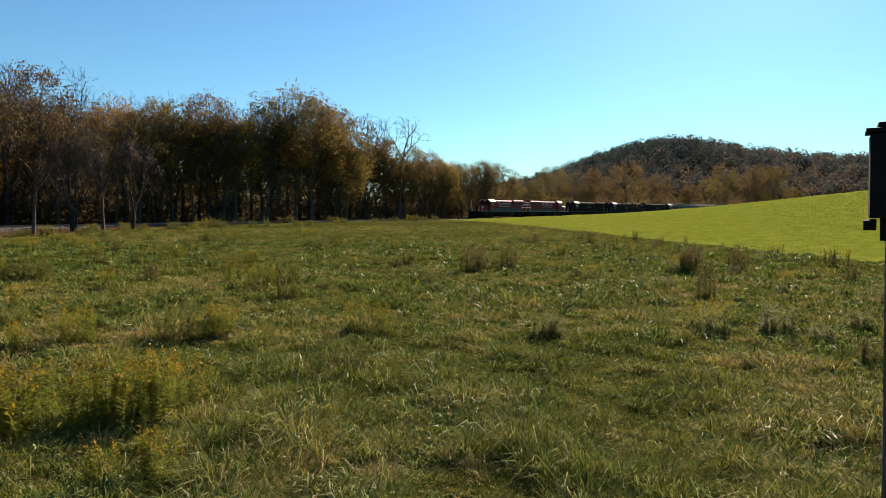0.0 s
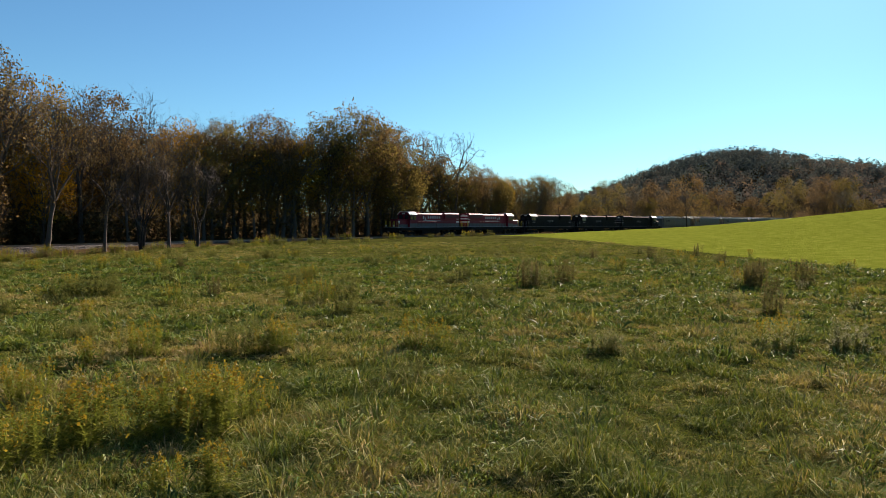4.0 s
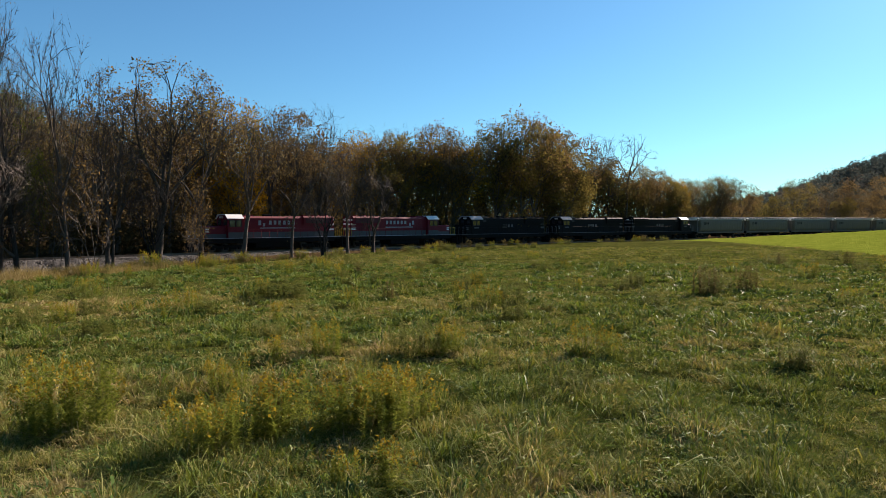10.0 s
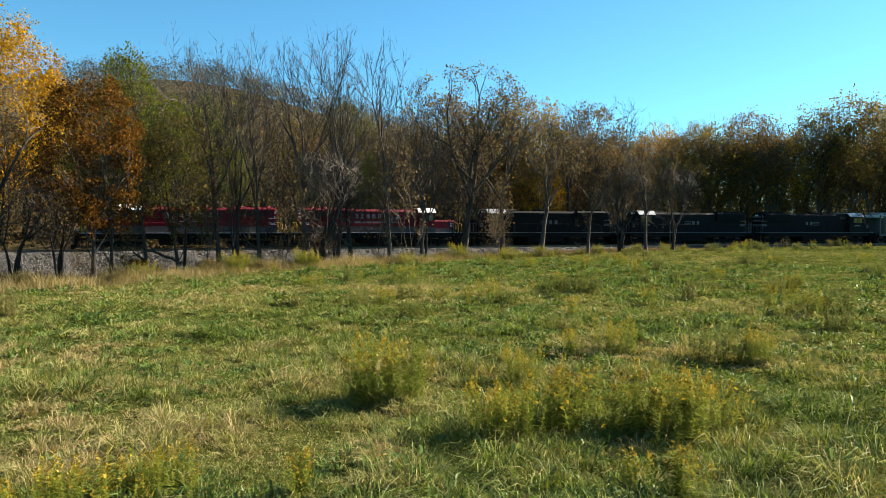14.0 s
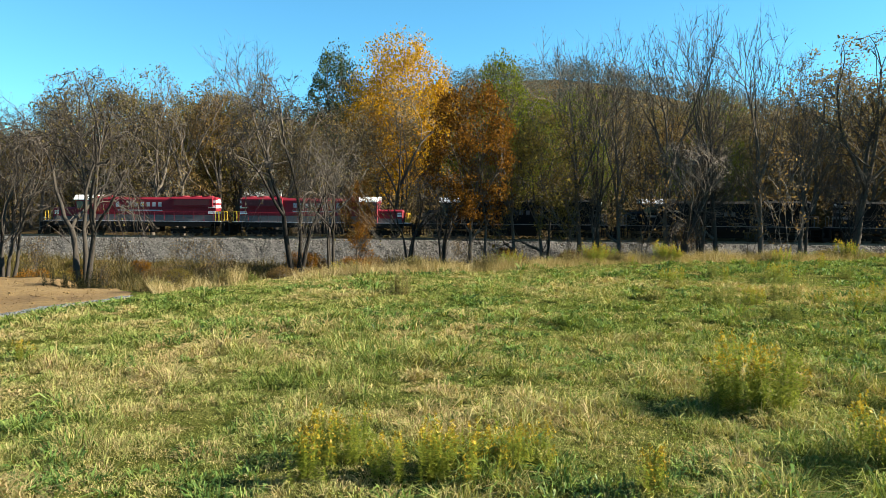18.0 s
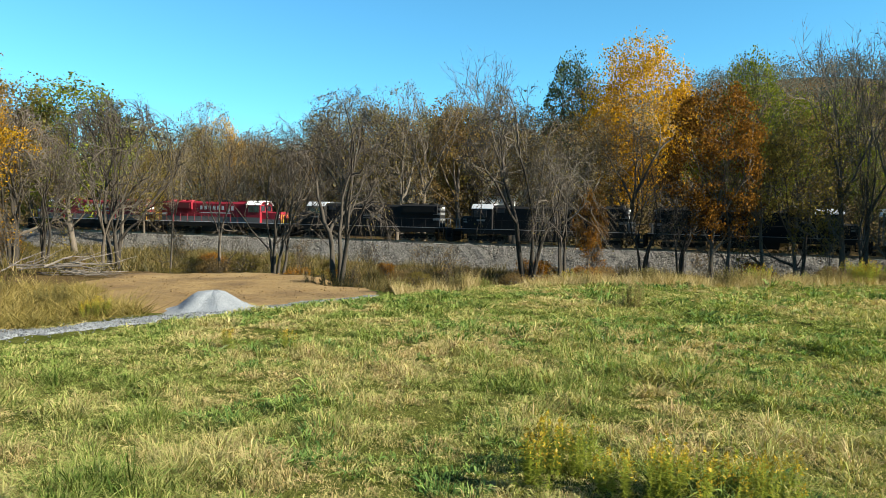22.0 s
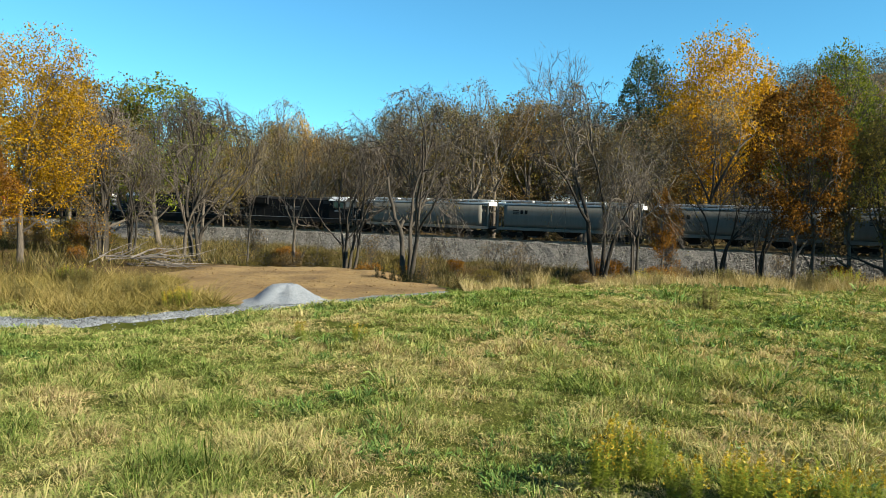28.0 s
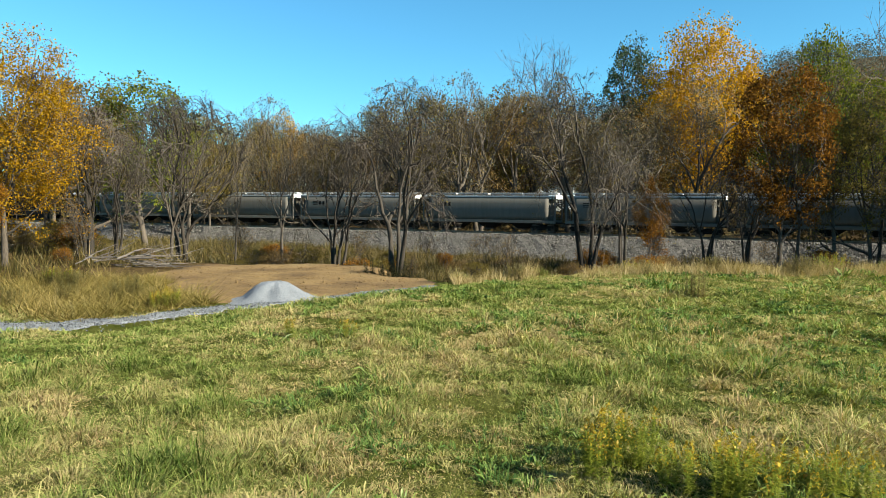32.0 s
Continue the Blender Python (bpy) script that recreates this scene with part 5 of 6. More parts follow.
    # rear end of the hood
    bm = NEW()
    rod(bm, (h - 1.27, -0.15, 4.0), (h - 1.12, -0.15, 4.0), 0.12, 12)
    rod(bm, (h - 1.27, 0.15, 4.0), (h - 1.12, 0.15, 4.0), 0.12, 12)
    part("rear_light", bm, WHITE, t)
    if nose:
        for z in (2.5, 3.15, 3.7):
            bm = NEW()
            for y in (-1, 1):
                prism(bm, ((y * 0.925, z), (y * 0.965, z), (y * 0.965, z + 0.28), (y * 0.925, z + 0.28)), h - 2.1, h - 1.3)
            prism(bm, ((-0.8, z), (0.8, z), (0.8, z + 0.28), (-0.8, z + 0.28)), h - 1.25, h - 1.23)
            part("end_stripe", bm, nose, t, "white stripe on the hood end")
    return t


def hopper():
    """A three-bay covered hopper with bulging sides. Its middle is the origin."""
    t = thing("covered_hopper", "pale grey covered hopper wagon with a galvanised roof walk", "freight wagon", "train")
    L, h = 17.2, 8.6
    # body: rounded side section, slope sheets at the ends
    half = [(1.30, 1.45), (1.48, 1.9), (1.56, 2.6), (1.56, 3.3), (1.50, 3.85), (1.30, 4.15), (0.75, 4.34), (0.0, 4.40)]
    prof = half + [(-y, z) for y, z in half[-2::-1]]
    bm = NEW()
    rings = []
    for x in (-h + 1.15, -h + 1.6, -3.6, 0, 3.6, h - 1.6, h - 1.15):
        rings.append([bm.verts.new((x, y, z)) for y, z in prof])
    for a, b in zip(rings, rings[1:]):
        for i in range(len(prof)):
            j = (i + 1) % len(prof)
            bm.faces.new((a[i], a[j], b[j], b[i]))
    bm.faces.new(rings[0][::-1])
    bm.faces.new(rings[-1])
    bmesh.ops.recalc_face_normals(bm, faces=bm.faces)
    for f in bm.faces:
        f.smooth = len(f.verts) == 4
    part("body", bm, HOPPER, t)
    for y in (-1, 1):
        bm = NEW()
        box(bm, -h + 0.3, h - 0.3, min(y * 1.28, y * 1.5), max(y * 1.28, y * 1.5), 1.12, 1.45, 0.02)
        part("side_sill", bm, HOPPER, t)
        bm = NEW()
        box(bm, -h + 0.4, h - 0.4, min(y * 1.30, y * 1.47), max(y * 1.30, y * 1.47), 4.05, 4.24, 0.02)
        part("roof_edge", bm, HOPPER_TOP, t, "bright galvanised eaves rail")
        bm = NEW()
        box(bm, -h + 0.2, h - 0.2, min(y * 0.62, y * 1.12), max(y * 0.62, y * 1.12), 4.50, 4.54)
        for x in np.linspace(-h + 0.6, h - 0.6, 14):
            box(bm, x - 0.03, x + 0.03, min(y * 0.66, y * 1.08), max(y * 0.66, y * 1.08), 4.20, 4.50)
        part("roof_walk", bm, HOPPER_TOP, t)
    for k in range(4):
        x = -h + 2.3 + k * 4.2
        bm = NEW()
        box(bm, x - 1.9, x + 1.9, -0.42, 0.42, 4.38, 4.58, 0.04)
        part("hatch_cover", bm, HOPPER_TOP, t)
    for x in (-4.1, 0.0, 4.1):
        bm = NEW()
        a = [bm.verts.new((x + sx * 1.9, sy * 1.25, 1.45)) for sx, sy in ((-1, -1), (1, -1), (1, 1), (-1, 1))]
        b = [bm.verts.new((x + sx * 0.42, sy * 0.55, 0.42)) for sx, sy in ((-1, -1), (1, -1), (1, 1), (-1, 1))]
        for i in range(4):
            j = (i + 1) % 4
            bm.faces.new((a[i], b[i], b[j], a[j]))
        bm.faces.new(b)
        part("discharge_bay", bm, UNDER, t)
        bm = NEW()
        box(bm, x - 0.55, x + 0.55, -0.7, 0.7, 0.34, 0.46, 0.02)
        part("outlet_gate", bm, WHEEL, t)
    for w in (-1, 1):
        # slope sheet, end posts, ladder and brake platform
        bm = NEW()
        p = [bm.verts.new(q) for q in ((w * (h - 1.17), -1.3, 4.05), (w * (h - 1.17), 1.3, 4.05), (w * (h - 3.0), 1.3, 1.5), (w * (h - 3.0), -1.3, 1.5))]
        bm.faces.new(p)
        part("slope_sheet", bm, UNDER, t)
        for y in (-1.38, 1.38):
            bm = NEW()
            box(bm, min(w * (h - 0.45), w * (h - 0.30)), max(w * (h - 0.45), w * (h - 0.30)), y - 0.08, y + 0.08, 1.4, 4.20)
            box(bm, min(w * (h - 1.2), w * (h - 0.45)), max(w * (h - 1.2), w * (h - 0.45)), y - 0.07, y + 0.07, 3.98, 4.12)
            part("end_post", bm, HOPPER, t)
        bm = NEW()
        box(bm, min(w * (h - 1.2), w * (h - 0.3)), max(w * (h - 1.2), w * (h - 0.3)), -1.3, 1.3, 3.85, 4.30, 0.03)
        part("end_panel", bm, WHITE, t, "white end platform")
        for y in (-1.42, 1.42):
            bm = NEW()
            for k in range(7):
                rod(bm, (w * (h - 0.85), y, 1.2 + 0.42 * k), (w * (h - 0.35), y, 1.2 + 0.42 * k), 0.02, 5)
            rod(bm, (w * (h - 0.85), y, 1.0), (w * (h - 0.85), y, 4.1), 0.025, 5)
            part("ladder", bm, HOPPER, t)
        bm = NEW()
        box(bm, min(w * (h - 1.3), w * (h - 0.1)), max(w * (h - 1.3), w * (h - 0.1)), -1.35, 1.35, 1.05, 1.2)
        part("end_sill", bm, UNDER, t)
        coupler(t, w * (h - 0.1), w)
        truck(t, w * (h - 2.0), 2, 1.78)
    for y in (-1, 1):
        bm = NEW()
        bm.free()
        for start in (-5.4, -4.85):
            bm = NEW()
            bars(bm, start, y * 1.565, 2.95, ((0.0, 0.42, 0.55),), y)
            part("letter", bm, UNDER, t)
        for k in range(3):
            bm = NEW()
            box(bm, -6.3, -5.6, min(y * 1.565, y * 1.577), max(y * 1.565, y * 1.577), 2.97 + 0.2 * k, 3.06 + 0.2 * k)
            part("emblem_bar", bm, UNDER, t)
    return t


LEAD = locomotive("locomotive", "red diesel locomotive with a grey stripe and white cab roof, leading", RED, GREY, WHITE, WHITE, YELLOW, 20.8, False, True)
SECOND = locomotive("locomotive", "red diesel locomotive with a grey stripe, running backwards", RED, GREY, WHITE, WHITE, YELLOW, 20.8, False, False)
# cab roof paler than the body: the sun's glint is put into its colour
DARK = locomotive("locomotive", "black diesel locomotive with grey handrails, sun glint in its cab roof's colour", BLACK, None, LETTER, LETTER_DIM, WHITE, 21.2, True, False)
DARK_2 = copy_thing(DARK, Matrix())
DARK_3 = copy_thing(DARK, Matrix())
WAGON = hopper()
# vehicles with their place behind the first cab, and whether they face backwards
TRAIN = [(LEAD, 5.8, 0), (SECOND, 26.8, 180), (DARK, 47.9, 0), (DARK_2, 69.4, 0), (DARK_3, 90.9, 180)]
TRAIN += [(WAGON if i == 0 else copy_thing(WAGON, Matrix()), 110.4 + 17.75 * i, 0) for i in range(19)]
# seconds, and the metres along the track of the first cab
RUN = ((0.0, 107.2), (3.0, 71.8), (6.0, 38.8), (9.0, 5.8), (13.0, -39.2), (15.0, -62.8), (19.0, -108.2), (20.5, -124.6), (23.0, -151.6), (25.0, -171.0), (28.0, -205.0), (30.0, -227.0), (32.0, -248.6))


def run_at(t):
    """The way run, with its speed passing smoothly from one mark to the next."""
    ts, ss = np.array([r[0] for r in RUN]), np.array([r[1] for r in RUN])
    slope = np.gradient(ss, ts)
    i = int(np.clip(np.searchsorted(ts, t, "right") - 1, 0, len(ts) - 2))
    d = ts[i + 1] - ts[i]
    u = (t - ts[i]) / d
    return ((2 * u**3 - 3 * u**2 + 1) * ss[i] + (u**3 - 2 * u**2 + u) * d * slope[i] + (3 * u**2 - 2 * u**3) * ss[i + 1] + (u**3 - u**2) * d * slope[i + 1])


def motions():
    for car, behind, back in TRAIN:
        rows = []
        for k in range(33):
            x, y, rz = on_track(run_at(float(k)) + behind)
            rows.append((float(k), pose(x, y, RAIL_Z, 0, 0, rz + back)))
        walk(car, rows)

# ---- meadow grass and weeds ----


def blades(rng, x, y, tall, wide, lean=0.5, segs=2):
    """Tapering blades at the given places, each leaning its own way."""
    n = len(x)
    a = rng.uniform(0, 2 * np.pi, n)
    side = np.stack([np.cos(a), np.sin(a), 0 * a], -1) * (wide / 2)[:, None]
    b = rng.uniform(0, 2 * np.pi, n)
    out = np.stack([np.cos(b), np.sin(b), 0 * b], -1) * (tall * lean * rng.uniform(0.3, 1.2, n))[:, None]
    root = np.stack([x, y, height(x, y) - 0.03], -1)
    tip = root + out + np.array((0, 0, 1)) * (tall * rng.uniform(0.75, 1.0, n))[:, None]
    v = np.stack([root - side, root + side, tip], 1).reshape(-1, 3)
    return v, np.arange(3 * n).reshape(-1, 3)


def in_meadow(x, y):
    rho = np.hypot(x - CURVE.x, y - CURVE.y) - RADIUS
    bank = np.interp(x, BANK_X, BANK_Y)
    yard = (x < np.interp(y, (10.3, 13, 16, 18.6, 21.6, 24.2, 26.6, 30), (-22, -21, -20.6, -20.2, -19, -17.9, -16.9, -15.5)) + 0.8) & (y > 10.0)
    line = np.interp(x, (-60, -40, -30, -22.0, -21.0), (0.5, 4.5, 7.6, 10.3, 13.0))
    road = (y > line - 1.8) & (x < -19)
    verge = (x < -21.2) & (y > line + 0.7) & (y < line + 3.4)
    yard, road = yard & ~verge, road & ~verge
    crop = (x - 50) > np.interp(y, (-60, -2, 11, 29, 52, 67, 75), (-2, 0.5, 12.8, 32, 57, 67, 200))
    return (rho < -4) & (y < bank + 0.5) & ~yard & ~road & ~crop


def tufts(rng, x, y, per, tall, spread, wide, arch=True):
    """Tussocks: blades that rise from one foot, spread outwards and, where near enough to tell, arch over at the tip."""
    n = len(x)
    a = rng.uniform(0, 2 * np.pi, (n, per))
    out = np.stack([np.cos(a), np.sin(a), 0 * a], -1)
    root = np.stack([x, y, height(x, y) - 0.03], -1)[:, None] + out * (spread[:, None] * rng.uniform(0, 0.8, (n, per)))[..., None]
    h = (tall[:, None] * rng.uniform(0.5, 1.15, (n, per)))[..., None]
    reach = out * (h[..., 0] * rng.uniform(0.3, 1.5, (n, per)))[..., None] + rng.normal(0, 0.3, (n, per, 3)) * h * (1, 1, 0)
    up = np.array((0, 0, 1.0))
    side = np.stack([-np.sin(a), np.cos(a), 0 * a], -1) + rng.normal(0, 0.45, (n, per, 3))
    side *= (wide[:, None] * rng.uniform(0.6, 1.4, (n, per)) / 2)[..., None]
    tip = root + reach + up * h * rng.uniform(0.1, 0.95, (n, per, 1)) ** 0.8
    if not arch:
        return np.stack([root - side, root + side, tip], 2).reshape(-1, 3), np.arange(n * per * 3).reshape(-1, 3)
    mid = root + reach * 0.45 + up * h * rng.uniform(0.5, 0.85, (n, per, 1))
    v = np.stack([root - side * 0.7, root + side * 0.7, mid + side, mid - side, tip], 2).reshape(-1, 3)
    f = (np.arange(n * per)[:, None, None] * 5 + np.array([(0, 1, 2), (0, 2, 3), (3, 2, 4)])[None]).reshape(-1, 3)
    return v, f


def sward(x, y):
    """How high the meadow grows at a spot, in metres: hummocks, hollows and flattened stretches."""
    lump = 0.48 * mottle(x, y, 0.55, 41) + 0.32 * mottle(x, y, 1.4, 42) + 0.2 * mottle(x, y, 0.27, 43)
    worn = 1 - 0.35 * smooth(0.55, 0.85, mottle(x, y, 6.5, 44))
    return (0.05 + 0.92 * np.clip(lump - 0.32, 0, 1) ** 1.25) * worn


def sward_tone(x, y):
    """From 0, dark green, to 1, straw, in patches; the drift along x puts back and side light into the colour."""
    t = 0.575 - 0.0036 * np.clip(x, -6, 45) + 0.30 * (mottle(x, y, 9.0, 51) - 0.5) + 0.50 * (mottle(x, y, 2.0, 52) - 0.5) + 0.62 * (mottle(x, y, 0.5, 53) - 0.5)
    rust = smooth(0.60, 0.78, 0.6 * mottle(x, y, 3.1, 54) + 0.4 * mottle(x, y, 0.9, 55)) * (0.3 + 0.7 * smooth(14, -6, x))
    return t + 0.50 * rust


def meadow():
    rng = np.random.default_rng(3)

    def strewn(n, r0, r1, power):
        """Spots round the camera's stand between two distances, thinning out with distance."""
        u = rng.uniform(0, 1, n)
        r = (r0 ** power + (r1 ** power - r0 ** power) * u) ** (1 / power)
        a = np.radians(rng.uniform(-72, 104, n))
        x, y = r * np.sin(a), r * np.cos(a)
        ok = in_meadow(x, y)
        return x[ok], y[ok], r[ok]

    # the sward: arching blades near by, single blades farther off, coarser with distance
    for n, r0, r1, power, per, arch in ((21000, 6.3, 16.0, 1.2, 26, True), (46000, 16.0, 36.0, 1.0, 17, True), (38000, 36.0, 96.0, 0.7, 16, False)):
        x, y, r = strewn(n, r0, r1, power)
        tall = sward(x, y) * (1 - 0.32 * smooth(10, 26, r)) * rng.uniform(0.75, 1.3, len(x)) + 0.0012 * r
        big = rng.uniform(0, 1, len(x)) > 0.86
        tall = tall * (1 + 0.45 * big)
        spread = (0.06 + 0.25 * tall + 0.0035 * r) * rng.uniform(0.7, 1.3, len(x))
        wide = np.clip(r * 0.00064, 0.0066, 0.036) * rng.uniform(0.8, 1.25, len(x))
        v, f = tufts(rng, x, y, per, tall, spread, wide, arch)
        tone = np.repeat(np.clip(sward_tone(x, y) + rng.normal(0, 0.13, len(x)) - 0.12 * big, 0, 1), per)
        ob = part("meadow_grass", toned(sheet("meadow_grass", v, f, 3, GRASS), tone), GRASS)
        tagged(ob, "rough tussocky meadow grass, green, yellow and straw-coloured", "grass", kind="stuff")
    # seed stalks that stand above it
    x, y, r = strewn(26000, 6.5, 60.0, 0.9)
    keep = mottle(x, y, 3.0, 57) + 0.5 * mottle(x, y, 0.8, 58) > 0.72
    x, y, r = x[keep], y[keep], r[keep]
    v, f = blades(rng, x, y, (0.16 + 0.9 * sward(x, y)) * rng.uniform(0.8, 1.5, len(x)), np.clip(r * 0.0007, 0.006, 0.03), 0.45)
    tone = np.clip(0.62 + rng.normal(0, 0.18, len(x)), 0, 1)
    tagged(part("seed_stalks", toned(sheet("seed_stalks", v, f, 3, GRASS), tone), GRASS), "thin dry seed stalks over the meadow grass", "grass", kind="stuff")
    # shorter grass round the camera's own spot
    n = 6000
    r, a = 10 * np.sqrt(rng.uniform(0.003, 1, n)), rng.uniform(-np.pi, np.pi, n)
    x, y = r * np.sin(a), r * np.cos(a)
    ok = in_meadow(x, y) & ((r < 6.7) | (np.abs(np.degrees(a) - 16) > 88))
    x, y, r = x[ok], y[ok], r[ok]
    v, f = tufts(rng, x, y, 14, 0.16 * rng.uniform(0.6, 1.4, len(x)), 0.12 * rng.uniform(0.7, 1.3, len(x)), np.full(len(x), 0.012), False)
    tone = np.repeat(rng.beta(2.2, 2.2, len(x)), 14)
    tagged(part("short_grass", toned(sheet("short_grass", v, f, 3, GRASS), tone), GRASS), "short green and straw-coloured grass in the meadow", "grass", kind="stuff")
    # broad-leafed weeds in dark green patches among the grass
    x, y, r = strewn(15000, 6.5, 60.0, 0.75)
    keep = 0.5 * mottle(x, y, 3.4, 61) + 0.5 * mottle(x, y, 1.0, 62) + 0.006 * np.clip(x, -20, 25) > 0.56
    x, y, r = x[keep], y[keep], r[keep]
    v, f = tufts(rng, x, y, 22, 0.12 + 0.85 * sward(x, y) * rng.uniform(0.7, 1.3, len(x)), (0.13 + 0.004 * r) * rng.uniform(0.7, 1.4, len(x)), np.clip(r * 0.0012, 0.015, 0.05))
    tone = np.repeat(np.clip(rng.normal(0.5, 0.25, len(x)), 0, 1), 22)
    tagged(part("broadleaf_weeds", toned(sheet("broadleaf_weeds", v, f, 3, BROADLEAF), tone), BROADLEAF), "patches of dark green broad-leafed weeds in the meadow", "weeds", kind="stuff")
    # tall dry grass along the bank and beside the track
    n = 46000
    x = rng.uniform(-19, 30, n)
    y = np.interp(x, BANK_X, BANK_Y) + rng.normal(-0.35, 0.95, n)
    keep = (np.hypot(x - CURVE.x, y - CURVE.y) - RADIUS < -6) & (cut(x, y) > 1.0) & (rng.uniform(0, 1, n) > smooth(14, 27, x)) & (-x < 0.60 * y) & (mottle(x, y, 2.2, 81) > 0.22)
    x, y = x[keep], y[keep]
    tall = (0.58 + 0.36 * wave(x, y, 0.9, 3) + 0.22 * wave(x, y, 2.7, 5)) * rng.uniform(0.4, 1.4, len(x))
    v, f = blades(rng, x, y, np.clip(tall, 0.2, 1.5), np.full(len(x), 0.021) * rng.uniform(0.5, 1.5, len(x)), 0.6)
    tagged(part("dry_grass", toned(sheet("dry_grass", v, f, 3, STRAW), rng.uniform(0, 1, len(v) // 3)), STRAW), "tall straw-coloured grass along the creek bank", "grass", kind="stuff")
    # thicket beside the gravel track
    n = 17000
    x, y = rng.uniform(-62, -21.5, n), rng.uniform(5, 36, n)
    road = np.interp(x, (-60, -40, -30, -22.0, -21.0), (0.5, 4.5, 7.6, 10.3, 13.0))
    pts = np.array(YARD) - (-26.5, 27.0)
    turn, rim = np.arctan2(pts[:, 1], pts[:, 0]), np.hypot(pts[:, 0], pts[:, 1])
    order = np.argsort(turn)
    yard = np.hypot(x + 26.5, y - 27.0) / np.interp(np.arctan2(y - 27.0, x + 26.5), turn[order], rim[order], period=2 * np.pi)
    patchy = wave(x, y, 0.5, 11)
    ok = (y > road + 2.0 + 0.5 * wave(x, y, 0.8, 2)) & (yard > 0.96 + 0.05 * wave(x, y, 1.5, 7)) & (y < np.interp(x, BANK_X, BANK_Y) + 2) & (patchy > -0.75) & (np.hypot(x, y) < 38.5 + 1.2 * wave(x, y, 0.6, 12))
    x, y = x[ok], y[ok]
    tall = np.clip(0.78 + 0.34 * wave(x, y, 0.8, 6) + 0.30 * wave(x, y, 2.1, 4), 0.2, 1.5) * rng.uniform(0.6, 1.2, len(x))
    v, f = tufts(rng, x, y, 16, tall, 0.14 + 0.26 * rng.uniform(0, 1, len(x)), np.full(len(x), 0.022), False)
    shade = np.repeat(np.clip(0.38 + 0.35 * wave(x, y, 0.9, 17) + rng.normal(0, 0.18, len(x)), 0, 1), 16)
    tagged(part("tall_dry_weeds", toned(sheet("tall_dry_weeds", v, f, 3, THICKET), shade), THICKET), "thicket of tall brown and olive weeds beside the gravel track", "weeds", kind="stuff")
    # brush down the bank to the ballast's foot
    n = 95000
    x = rng.uniform(-85, 24, n)
    bank = np.interp(x, BANK_X, BANK_Y)
    foot = CURVE.y + np.sqrt((RADIUS - 4.9) ** 2 - (x - CURVE.x) ** 2)
    y = bank + 1.0 + (foot - bank - 1.0) * rng.uniform(0, 1, n) ** 1.3
    ok = wave(x, y, 0.35, 13) + 0.5 * wave(x, y, 1.3, 14) > -0.35
    ok &= cut(x, y) > 1.5
    # and between the thicket and the trees, over the fallen leaves
    xw, yw = rng.uniform(-64, -24, 22000), rng.uniform(6, 40, 22000)
    wood = (np.hypot(xw, yw) > 38.5) & (np.hypot(xw - CURVE.x, yw - CURVE.y) < RADIUS - 5.5) & (np.hypot((xw + 26.5) / 10.2, (yw - 27.0) / 8.4) > 1) & (wave(xw, yw, 0.5, 15) > -0.2)
    x, y = np.concatenate([x[ok], xw[wood]]), np.concatenate([y[ok], yw[wood]])
    tall = np.clip(0.85 + 0.6 * wave(x, y, 0.6, 6), 0.25, 1.9) * rng.uniform(0.5, 1.3, len(x))
    v, f = blades(rng, x, y, tall, np.full(len(x), 0.055) * rng.uniform(0.5, 1.5, len(x)), 0.7)
    tagged(part("bank_brush", toned(sheet("bank_brush", v, f, 3, BRUSH), rng.uniform(0, 1, len(v) // 3)), BRUSH), "brown and olive brush on the creek bank", "weeds", kind="stuff")


meadow()


